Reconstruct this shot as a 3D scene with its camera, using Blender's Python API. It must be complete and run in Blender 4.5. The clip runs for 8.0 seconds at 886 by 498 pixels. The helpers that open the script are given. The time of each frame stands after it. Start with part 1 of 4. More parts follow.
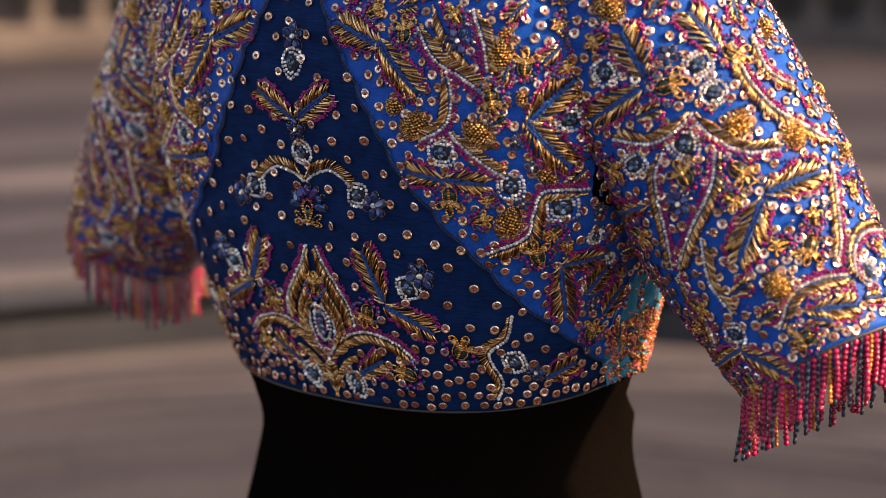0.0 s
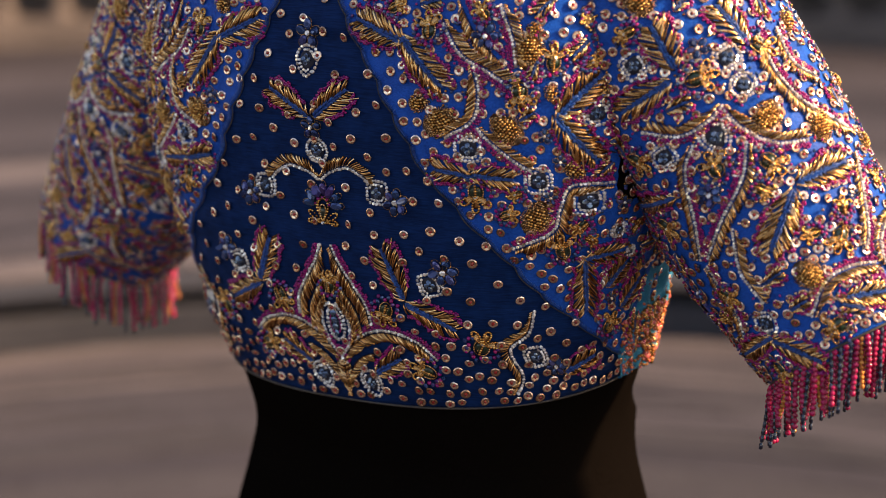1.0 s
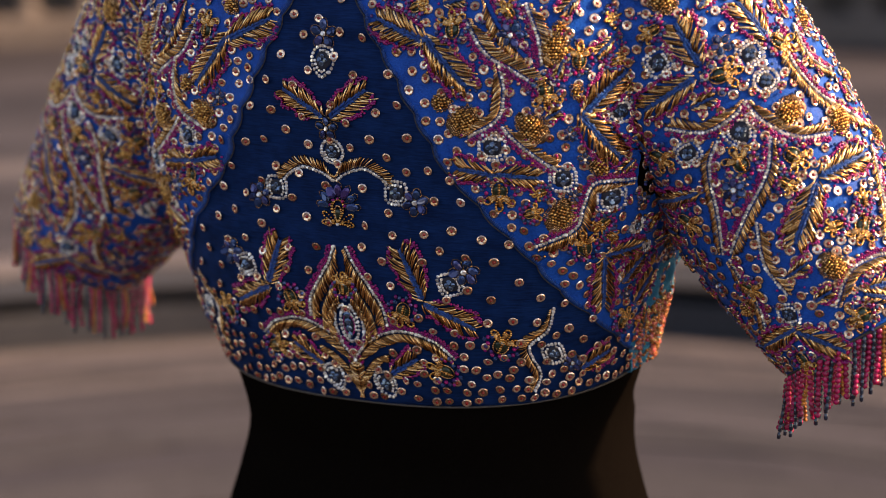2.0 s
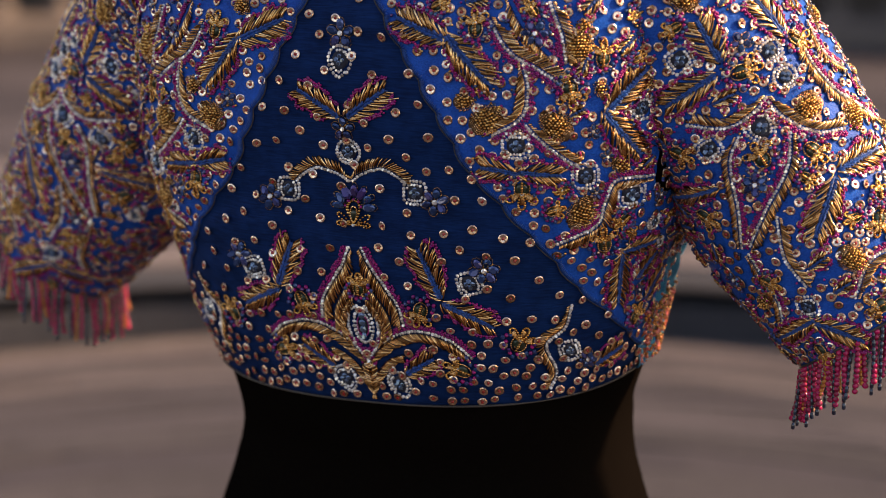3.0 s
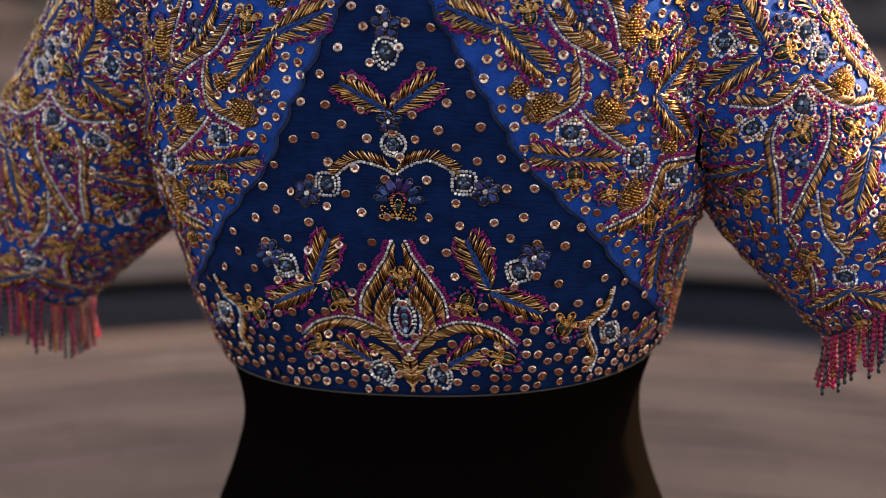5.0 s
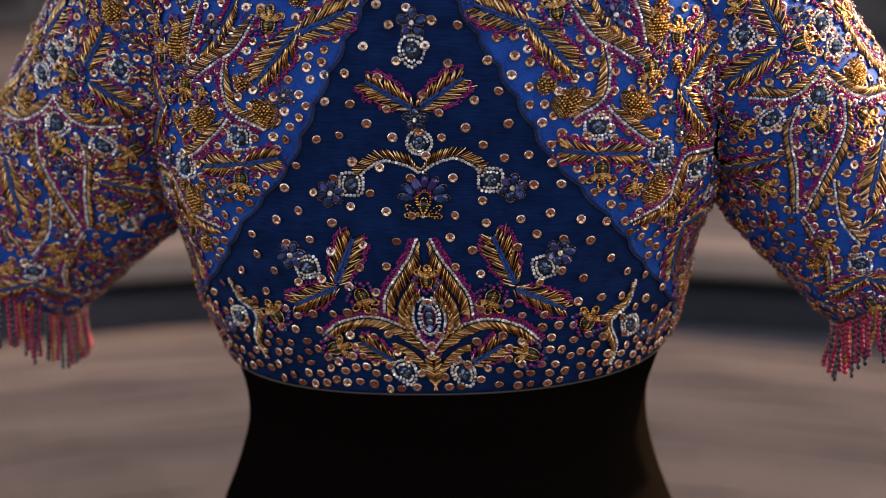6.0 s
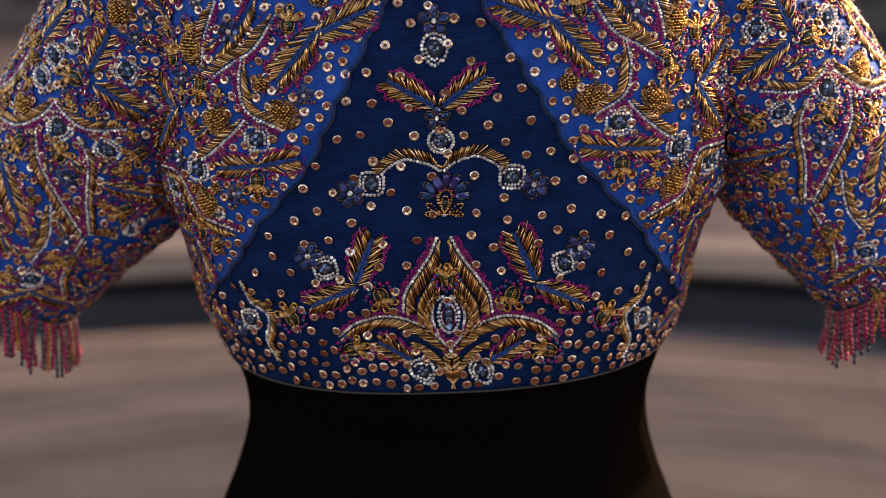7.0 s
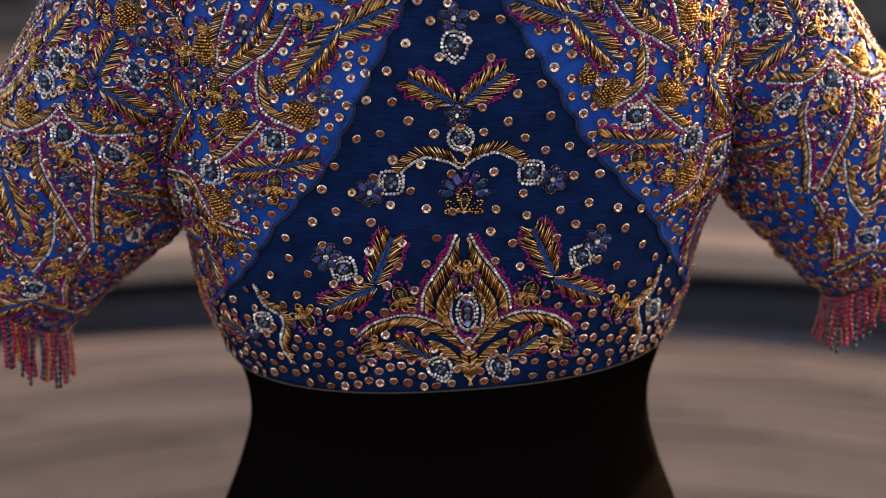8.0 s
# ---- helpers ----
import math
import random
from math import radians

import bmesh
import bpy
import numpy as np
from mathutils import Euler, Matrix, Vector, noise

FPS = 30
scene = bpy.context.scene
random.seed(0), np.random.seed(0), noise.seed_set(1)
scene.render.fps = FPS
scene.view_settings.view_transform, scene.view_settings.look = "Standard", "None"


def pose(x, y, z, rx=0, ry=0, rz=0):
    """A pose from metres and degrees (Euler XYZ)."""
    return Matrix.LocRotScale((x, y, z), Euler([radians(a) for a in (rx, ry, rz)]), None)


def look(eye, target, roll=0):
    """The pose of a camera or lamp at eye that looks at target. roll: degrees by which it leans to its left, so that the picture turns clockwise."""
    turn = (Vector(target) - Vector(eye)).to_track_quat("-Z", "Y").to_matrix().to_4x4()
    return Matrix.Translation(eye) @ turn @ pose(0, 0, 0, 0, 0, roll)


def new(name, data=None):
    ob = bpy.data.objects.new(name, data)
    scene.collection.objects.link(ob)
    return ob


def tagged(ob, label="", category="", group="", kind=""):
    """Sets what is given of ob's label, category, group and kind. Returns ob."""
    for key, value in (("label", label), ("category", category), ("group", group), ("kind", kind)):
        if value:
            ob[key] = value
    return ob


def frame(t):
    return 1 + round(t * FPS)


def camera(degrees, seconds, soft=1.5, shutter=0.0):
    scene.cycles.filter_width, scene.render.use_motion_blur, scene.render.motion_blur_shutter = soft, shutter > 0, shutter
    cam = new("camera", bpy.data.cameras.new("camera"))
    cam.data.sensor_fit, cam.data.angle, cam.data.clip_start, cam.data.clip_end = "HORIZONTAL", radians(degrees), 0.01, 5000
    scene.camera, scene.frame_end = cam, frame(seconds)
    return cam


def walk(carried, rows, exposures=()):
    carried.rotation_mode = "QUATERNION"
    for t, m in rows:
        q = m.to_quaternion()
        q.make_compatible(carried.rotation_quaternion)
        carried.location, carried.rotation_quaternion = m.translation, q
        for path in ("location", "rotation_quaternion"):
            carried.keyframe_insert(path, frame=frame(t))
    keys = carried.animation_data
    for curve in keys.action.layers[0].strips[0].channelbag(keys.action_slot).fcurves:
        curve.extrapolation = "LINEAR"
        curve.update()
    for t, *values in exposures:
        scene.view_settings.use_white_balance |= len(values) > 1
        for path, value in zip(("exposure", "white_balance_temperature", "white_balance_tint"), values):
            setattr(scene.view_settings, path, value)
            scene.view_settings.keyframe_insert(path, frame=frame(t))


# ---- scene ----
# ---- camera ----
cam = camera(28.5, 8.0, soft=0.7)
cam.data.dof.use_dof = True
cam.data.dof.focus_distance = 1.125
cam.data.dof.aperture_fstop = 3.7
PATH = [
    (0, (0.7650, -0.9288, 1.3928), (-0.4224, 0.6048, 0.9047), -0.25),
    (0.5, (0.7169, -0.9597, 1.3922), (-0.3987, 0.6261, 0.9016), -0.20),
    (1, (0.6674, -0.9913, 1.3943), (-0.3711, 0.6442, 0.8977), -0.19),
    (1.5, (0.6170, -1.0213, 1.3955), (-0.3420, 0.6614, 0.8966), -0.15),
    (3, (0.4691, -1.0922, 1.3938), (-0.2576, 0.7033, 0.8961), 0.25),
    (3.5, (0.4139, -1.1115, 1.3941), (-0.2269, 0.7156, 0.8929), 0.27),
    (4, (0.3557, -1.1292, 1.3960), (-0.1950, 0.7250, 0.8875), 0.26),
    (4.5, (0.2996, -1.1440, 1.3955), (-0.1656, 0.7328, 0.8843), 0.23),
    (6, (0.1374, -1.1720, 1.3930), (-0.0856, 0.7484, 0.8810), -0.13),
    (6.5, (0.0788, -1.1778, 1.3903), (-0.0531, 0.7516, 0.8804), -0.10),
    (7, (0.0237, -1.1803, 1.3917), (-0.0224, 0.7525, 0.8799), -0.07),
    (7.5, (-0.0288, -1.1817, 1.3917), (0.0065, 0.7514, 0.8798), -0.28),
    (8, (-0.0803, -1.1798, 1.3893), (0.0346, 0.7506, 0.8793), -0.36),
]
walk(cam, [(t, look(eye, target, roll)) for t, eye, target, roll in PATH], [(0, 0.93, 8600, 20), (4, 1.00, 8850, 21), (8, 1.11, 9300, 22)])

# ---- daylight: low warm sun from the wearer's right, open sky above ----
SUN_AZ, SUN_EL = radians(68), radians(30)
world = bpy.data.worlds.new("sky")
scene.world = world
world.use_nodes = True
wn, wl = world.node_tree.nodes, world.node_tree.links
sky = wn.new("ShaderNodeTexSky")
sky.sky_type, sky.sun_disc = "NISHITA", False
sky.sun_elevation, sky.sun_rotation = SUN_EL, SUN_AZ
wl.new(sky.outputs["Color"], wn["Background"].inputs["Color"])
wn["Background"].inputs["Strength"].default_value = 0.15
sun = new("sun", bpy.data.lights.new("sun", "SUN"))
sun.data.energy, sun.data.angle, sun.data.color = 5.4, radians(3), (1.0, 0.8, 0.58)
sun_way = Vector((math.sin(SUN_AZ) * math.cos(SUN_EL), math.cos(SUN_AZ) * math.cos(SUN_EL), math.sin(SUN_EL)))
sun.matrix_world = look(sun_way * 20, (0, 0, 0))


# ---- materials ----
def ramp_between(nt, fac, low, high, lo=0.3, hi=0.7):
    r = nt.nodes.new("ShaderNodeValToRGB")
    r.color_ramp.elements[0].position, r.color_ramp.elements[1].position = lo, hi
    r.color_ramp.elements[0].color, r.color_ramp.elements[1].color = (*low, 1), (*high, 1)
    nt.links.new(fac, r.inputs["Fac"])
    return r.outputs["Color"]


def base_material(name, rough, metal=0.0):
    m = bpy.data.materials.new(name)
    m.use_nodes = True
    nt = m.node_tree
    b = nt.nodes["Principled BSDF"]
    b.inputs["Roughness"].default_value, b.inputs["Metallic"].default_value = rough, metal
    return m, nt, b


def noise_at(nt, scale, detail=4.0, stretch=(1, 1, 1)):
    co, mp, nz = (nt.nodes.new("ShaderNode" + k) for k in ("TexCoord", "Mapping", "TexNoise"))
    mp.inputs["Scale"].default_value = stretch
    nz.inputs["Scale"].default_value, nz.inputs["Detail"].default_value = scale, detail
    nt.links.new(co.outputs["Object"], mp.inputs["Vector"])
    nt.links.new(mp.outputs["Vector"], nz.inputs["Vector"])
    return nz.outputs["Fac"]


def bump(nt, b, height, strength, distance):
    n = nt.nodes.new("ShaderNodeBump")
    n.inputs["Strength"].default_value, n.inputs["Distance"].default_value = strength, distance
    nt.links.new(height, n.inputs["Height"])
    nt.links.new(n.outputs["Normal"], b.inputs["Normal"])


def cloth(name, low, high, rough, sheen, weave=900.0, spec=0.4, ribs=(0.8, 0.8, 1.3)):
    """Woven cloth: slow shade changes, a fine thread grain and soft puckers."""
    m, nt, b = base_material(name, rough)
    slow, grain = noise_at(nt, 70, 5), noise_at(nt, weave, 2, ribs)
    mix = nt.nodes.new("ShaderNodeMath")
    mix.operation = "ADD"
    half = nt.nodes.new("ShaderNodeMath")
    half.operation, half.inputs[1].default_value = "MULTIPLY", 0.5
    nt.links.new(slow, mix.inputs[0]), nt.links.new(grain, mix.inputs[1])
    nt.links.new(mix.outputs[0], half.inputs[0])
    nt.links.new(ramp_between(nt, half.outputs[0], low, high, 0.35, 0.65), b.inputs["Base Color"])
    b.inputs["Sheen Weight"].default_value, b.inputs["Specular IOR Level"].default_value = sheen, spec
    b.inputs["Sheen Tint"].default_value = (*high, 1)
    bump(nt, b, half.outputs[0], 0.5, 0.0017)
    return m


def pieces(name, colours, rough, metal, coat=0.0, per_object=False):
    """Small alike pieces, each of its own shade: by island in a joined mesh, by object where each is one."""
    m, nt, b = base_material(name, rough, metal)
    src = nt.nodes.new("ShaderNodeObjectInfo" if per_object else "ShaderNodeNewGeometry")
    out = src.outputs["Random" if per_object else "Random Per Island"]
    r = nt.nodes.new("ShaderNodeValToRGB")
    el = r.color_ramp.elements
    el[0].color, el[1].color = (*colours[0], 1), (*colours[-1], 1)
    for k, c in enumerate(colours[1:-1]):
        el.new((k + 1) / (len(colours) - 1)).color = (*c, 1)
    nt.links.new(out, r.inputs["Fac"])
    nt.links.new(r.outputs["Color"], b.inputs["Base Color"])
    b.inputs["Coat Weight"].default_value, b.inputs["Coat Roughness"].default_value = coat, 0.08
    return m


SATIN = cloth("royal_blue_satin", (0.0004, 0.042, 0.25), (0.0008, 0.095, 0.50), 0.42, 0.0, 900.0, 0.08)
TURQUOISE = cloth("turquoise_satin", (0.004, 0.15, 0.29), (0.010, 0.25, 0.44), 0.5, 0.0, 900.0, 0.16)
NET = cloth("navy_net_cloth", (0.0005, 0.0100, 0.049), (0.0010, 0.0225, 0.104), 0.8, 0.0, 380.0, 0.08, (0.25, 0.25, 3))
GOLD = pieces("gold_bullion_thread", [(0.12, 0.05, 0.018), (0.44, 0.22, 0.085), (0.72, 0.41, 0.18), (0.99, 0.70, 0.42)], 0.2, 1.0)
ANTIQUE = pieces("antique_gold_bead", [(0.24, 0.10, 0.03), (0.55, 0.28, 0.085), (0.90, 0.56, 0.22)], 0.27, 1.0)
BLUE_THREAD = pieces("blue_silk_thread", [(0.002, 0.028, 0.15), (0.004, 0.085, 0.36)], 0.35, 0.0)
MAGENTA = pieces("magenta_glass_bead", [(0.12, 0.002, 0.09), (0.25, 0.004, 0.14), (0.36, 0.007, 0.12)], 0.25, 0.0, 0.1)
STONE = pieces("silver_rhinestone", [(0.30, 0.27, 0.26), (0.75, 0.68, 0.64), (0.95, 0.88, 0.83), (1.0, 0.96, 0.92)], 0.1, 0.5, 0.5)
CRYSTAL = pieces("smoky_blue_crystal", [(0.02, 0.04, 0.09), (0.05, 0.10, 0.20), (0.40, 0.50, 0.60)], 0.05, 0.7, 0.2)
BLUE_GLASS = pieces("blue_glass_petal", [(0.012, 0.03, 0.11), (0.03, 0.09, 0.24), (0.08, 0.02, 0.15)], 0.07, 0.45, 0.2)
GREEN = pieces("dark_green_foil", [(0.003, 0.010, 0.006), (0.006, 0.022, 0.012)], 0.3, 0.0, 0.2)
CORAL = pieces("coral_glass_bead", [(0.45, 0.05, 0.035), (0.62, 0.14, 0.06), (0.66, 0.10, 0.16)], 0.2, 0.0, 0.3)
SETTING = pieces("dark_gem_setting", [(0.004, 0.005, 0.016), (0.008, 0.010, 0.03)], 0.7, 0.0)
RED = pieces("red_seed_bead", [(0.13, 0.006, 0.008), (0.32, 0.016, 0.016)], 0.25, 0.0, 0.3)
SEQUIN = pieces("copper_gold_sequin", [(0.34, 0.19, 0.13), (0.56, 0.36, 0.26), (0.70, 0.49, 0.39), (0.92, 0.77, 0.68)], 0.24, 0.95, 0.1)
SEQUIN_ONE = pieces("copper_gold_sequin_single", [(0.34, 0.19, 0.13), (0.56, 0.36, 0.26), (0.70, 0.49, 0.39), (0.92, 0.77, 0.68)], 0.24, 0.95, 0.1, True)
FRINGE_GOLD = pieces("amber_glass_bead", [(0.34, 0.09, 0.015), (0.62, 0.22, 0.045)], 0.15, 0.3, 0.3)
PADDING = pieces("brown_felt_padding", [(0.05, 0.025, 0.012), (0.08, 0.04, 0.018)], 0.9, 0.0)
PIPING = pieces("dull_gold_piping", [(0.025, 0.03, 0.05), (0.09, 0.07, 0.05)], 0.5, 0.4)

BLACK, nt, b = base_material("black_jersey", 0.85)
nt.links.new(ramp_between(nt, noise_at(nt, 700, 2), (0.0028, 0.0021, 0.0018), (0.0048, 0.0037, 0.0032)), b.inputs["Base Color"])
b.inputs["Specular IOR Level"].default_value = 0.0
bump(nt, b, noise_at(nt, 1200, 2), 0.3, 0.0005)

METAL, nt, b = base_material("brushed_dark_steel", 0.35, 1.0)
nt.links.new(ramp_between(nt, noise_at(nt, 60, 3, (1, 1, 0.1)), (0.06, 0.06, 0.065), (0.12, 0.12, 0.125)), b.inputs["Base Color"])


def strung(name, low, high, rough, metal, coat):
    """Glass beads strung on one thread, each of its own shade by its place along the strand."""
    m, nt, b = base_material(name, rough, metal)
    nt.links.new(ramp_between(nt, noise_at(nt, 330, 1), low, high, 0.35, 0.65), b.inputs["Base Color"])
    b.inputs["Coat Weight"].default_value, b.inputs["Coat Roughness"].default_value = coat, 0.08
    b.inputs["Specular IOR Level"].default_value = 0.35
    return m


def stone_material(name, low, high, rough=0.75):
    m, nt, b = base_material(name, rough)
    b.inputs["Specular IOR Level"].default_value = 0.12
    blotch, fine = noise_at(nt, 1.3, 6), noise_at(nt, 45, 6)
    mixed = nt.nodes.new("ShaderNodeMix")
    mixed.data_type, mixed.blend_type, mixed.inputs["Factor"].default_value = "RGBA", "MULTIPLY", 0.5
    nt.links.new(ramp_between(nt, blotch, low, high), mixed.inputs["A"])
    nt.links.new(ramp_between(nt, fine, (0.55, 0.55, 0.55), (1, 1, 1)), mixed.inputs["B"])
    nt.links.new(mixed.outputs["Result"], b.inputs["Base Color"])
    bump(nt, b, fine, 0.4, 0.004)
    return m


PAVING = stone_material("weathered_pink_stone", (0.055, 0.050, 0.058), (0.08, 0.072, 0.083))
PAVING_PALE = stone_material("pale_pink_stone", (0.112, 0.098, 0.104), (0.165, 0.142, 0.148))
PAVING_GREY = stone_material("worn_grey_stone", (0.038, 0.035, 0.042), (0.058, 0.052, 0.061))
JOINT = stone_material("dark_joint_mortar", (0.035, 0.03, 0.033), (0.055, 0.047, 0.05), 0.9)
# blue-grey stone, its colour lowered to stand in for shade on the riser
RISER = stone_material("shade_darkened_grey_stone", (0.038, 0.039, 0.047), (0.060, 0.061, 0.072), 0.8)
# darker stone, used most in the inner rings of the court
PAVING_DARK = stone_material("dark_court_stone", (0.041, 0.038, 0.043), (0.066, 0.060, 0.067))
CARVED = stone_material("carved_sandstone", (0.11, 0.092, 0.088), (0.17, 0.14, 0.13), 0.85)
STRUNG_RED = strung("crimson_glass_strand", (0.20, 0.001, 0.026), (0.46, 0.006, 0.085), 0.14, 0.0, 0.4)
STRUNG_GOLD = strung("amber_glass_strand", (0.34, 0.09, 0.015), (0.62, 0.22, 0.045), 0.15, 0.3, 0.3)
STRUNG_BLUE = strung("slate_blue_glass_strand", (0.006, 0.012, 0.03), (0.02, 0.034, 0.07), 0.12, 0.2, 0.8)


# ---- mesh tools ----
def mesh_object(name, verts, faces, mats, parent=None, label="", smooth=True, which=None):
    me = bpy.data.meshes.new(name)
    me.from_pydata([tuple(map(float, v)) for v in verts], [], [tuple(map(int, f)) for f in faces])
    for m in mats:
        me.materials.append(m)
    if which is not None:
        me.polygons.foreach_set("material_index", np.asarray(which, dtype=np.int32))
    me.polygons.foreach_set("use_smooth", np.full(len(me.polygons), smooth))
    me.update()
    ob = new(name, me)
    if parent:
        ob.parent = parent
    if label:
        ob["label"] = label
    return ob


def grid_faces(rows, cols, closed=False):
    f = []
    for r in range(rows - 1):
        for c in range(cols if closed else cols - 1):
            d = (c + 1) % cols
            f.append((r * cols + c, r * cols + d, (r + 1) * cols + d, (r + 1) * cols + c))
    return f


# ---- the torso's shape: flattened ovals stacked in height ----
LEVELS = [0.80, 0.86, 0.90, 0.94, 0.97, 1.00, 1.05, 1.10, 1.15, 1.20, 1.28, 1.33, 1.37, 1.40]
WIDTHS = [0.187, 0.1735, 0.1585, 0.1488, 0.1497, 0.1588, 0.1722, 0.1840, 0.203, 0.206, 0.2, 0.185, 0.12, 0.065]
DEPTHS = [0.118, 0.1035, 0.1045, 0.1035, 0.1140, 0.1222, 0.1342, 0.1418, 0.1440, 0.1500, 0.1400, 0.113, 0.085, 0.065]
LEANS = [0.001, 0.001, 0.001, 0.001, 0.0, -0.0005, -0.003, -0.003, -0.001, 0, 0, 0, 0, 0]
CX, CY, POWER = -0.0034, 0.0615, 2.4


def smooth_table(keys, values, z):
    """Piecewise curve through the keys with eased slopes."""
    k, v = np.array(keys), np.array(values)
    slope = np.gradient(v, k)
    i = np.clip(np.searchsorted(k, z) - 1, 0, len(k) - 2)
    h = k[i + 1] - k[i]
    t = np.clip((z - k[i]) / h, 0, 1)
    return ((1 + 2 * t) * (1 - t) ** 2 * v[i] + t * (1 - t) ** 2 * h * slope[i]
            + t * t * (3 - 2 * t) * v[i + 1] + t * t * (t - 1) * h * slope[i + 1])


def ease(t):
    t = np.clip(t, 0, 1)
    return t * t * (3 - 2 * t)


def oval(angle, z, grow=0.0):
    """A point of the torso: angle 0 at the middle of the back, positive towards +x."""
    a, d = smooth_table(LEVELS, WIDTHS, z) + grow, smooth_table(LEVELS, DEPTHS, z) + grow
    s, c = np.sin(angle), np.cos(angle)
    # the chest is flatter and rounder at the sides than the back
    chest = np.where(c < 0, np.clip((z - 0.96) / 0.03, 0, 1), 0.0)
    power = POWER + 0.15 * ease((z - 1.0) / 0.04) + 0.45 * ease((z - 1.06) / 0.09) - 0.45 * chest
    x = CX + smooth_table(LEVELS, LEANS, z) + a * np.sign(s) * np.abs(s) ** (2 / power)
    y = CY - d * (1 - 0.30 * chest) * np.sign(c) * np.abs(c) ** (2 / power)
    return np.stack([x, y, z + 0 * angle], -1)


def armhole(p):
    """How far the cloth of the back is drawn in beside the sleeve."""
    return 0.011 * ease((np.abs(p[..., 0] - CX) - 0.171) / 0.025) * ease((p[..., 2] - 1.10) / 0.05) * (p[..., 1] < CY)


def hem_height(p):
    return 0.9955 + 0.045 * p[..., 0] + 0.10 * (p[..., 1] + 0.06)


# angle for a distance round the torso from the middle of the back, by height
TAB_Z = np.linspace(0.94, 1.34, 81)
TAB_A = np.linspace(0, math.pi * 0.92, 1200)
TAB_U = []
for level in TAB_Z:
    ring = oval(TAB_A, np.full_like(TAB_A, level))
    TAB_U.append(np.r_[0, np.cumsum(np.linalg.norm(np.diff(ring, axis=0), axis=1))])
TAB_U = np.array(TAB_U)


def fold(p, amount):
    """Soft creases of worn cloth."""
    x, z = p[..., 0], p[..., 2]
    crease = np.exp(-(((x + 0.125) / 0.05) ** 2) - ((z - 1.115) / 0.035) ** 2) * np.sin(210 * (z - 1.1 - 0.32 * (x + 0.12)))
    return 1.4 * amount * crease + amount * (0.5 * np.sin(38 * x + 60 * z + 3 * np.sin(25 * z)) + 0.5 * np.sin(95 * z - 30 * x + 2 * np.sin(40 * x)))


class Torso:
    """Cloth laid on the torso: u metres round from the middle of the back, v the height."""

    def place(self, u, v):
        u, v = np.broadcast_arrays(np.asarray(u, float), np.asarray(v, float))
        f = np.clip((v - TAB_Z[0]) / (TAB_Z[1] - TAB_Z[0]), 0, len(TAB_Z) - 1.001)
        i = f.astype(int)
        w = f - i
        ang = np.empty(u.shape)
        for k in np.unique(i):
            m = i == k
            lo, hi = np.interp(np.abs(u[m]), TAB_U[k], TAB_A), np.interp(np.abs(u[m]), TAB_U[k + 1], TAB_A)
            ang[m] = (lo * (1 - w[m]) + hi * w[m]) * np.sign(u[m])
        p = oval(ang, v, 0.003)
        p[..., 1] += armhole(p) - fold(p, 0.0012)
        return p


class Sleeve:
    """Cloth round one upper arm: u metres round from the back of the arm, outwards positive; v metres down from the shoulder."""

    BEND = np.array((0.0029, 0.0108, -0.0022))

    def __init__(self, side, longer=0.0, shift=(0.0, 0.0), sag=0.0, top=(0.1525, 0.0296, 1.2848), end=(0.3255, 0.0345, 1.0520), taper=0.0232):
        self.side, self.shift, self.sag, self.taper = side, shift, sag, taper
        self.TOP, self.END = np.array(top), np.array(end)
        self.span = float(np.linalg.norm(self.END - self.TOP))
        self.length = self.span + longer

    def frame_at(self, v):
        s = v / self.span
        c = self.TOP + (self.END - self.TOP) * s[..., None] + self.BEND * (4 * s * (1 - s))[..., None]
        t = (self.END - self.TOP) + self.BEND * (4 - 8 * s)[..., None]
        t = t / np.linalg.norm(t, axis=-1, keepdims=True)
        back = np.array((0.0, -1.0, 0.0)) - t * (t @ np.array((0.0, -1.0, 0.0)))[..., None]
        back = back / np.linalg.norm(back, axis=-1, keepdims=True)
        return c, t, back, np.cross(t, back), 0.0766 - self.taper * s + 0.0088 * 4 * s * (1 - s)

    def place(self, u, v):
        u, v = np.broadcast_arrays(np.asarray(u, float), np.asarray(v, float))
        u, v = u + self.shift[0], v + self.shift[1]
        c, t, back, out, r = self.frame_at(v)
        out = np.where(out[..., :1] < 0, -out, out)
        ang = u / 0.070
        r = r * (1 - 0.11 * ease((-ang - 0.30) / 0.7) * ease((0.19 - v) / 0.09) * ease((ang + 2.6) / 0.8))
        # the under side of the sleeve sags
        r = r * (1 + self.sag * np.exp(-((ang + 1.45) / 0.8) ** 2 - ((v - 0.17) / 0.065) ** 2))
        p = c + r[..., None] * (np.cos(ang)[..., None] * back + np.sin(ang)[..., None] * out)
        p = p + back * fold(p, 0.0012)[..., None]
        if self.side < 0:
            p = p * np.array((-1, 1, 1)) + np.array((2 * CX, 0, 0))
        return p


def laid(surf, u, v, h):
    """Points h metres off the cloth."""
    e = 0.0015
    u, v, h = np.broadcast_arrays(*(np.asarray(k, float) for k in (u, v, h)))
    p = surf.place(u, v)
    n = np.cross(surf.place(u + e, v) - surf.place(u - e, v), surf.place(u, v + e) - surf.place(u, v - e))
    n = n / (np.linalg.norm(n, axis=-1, keepdims=True) + 1e-12)
    return p + n * (h * facing(surf))[..., None]


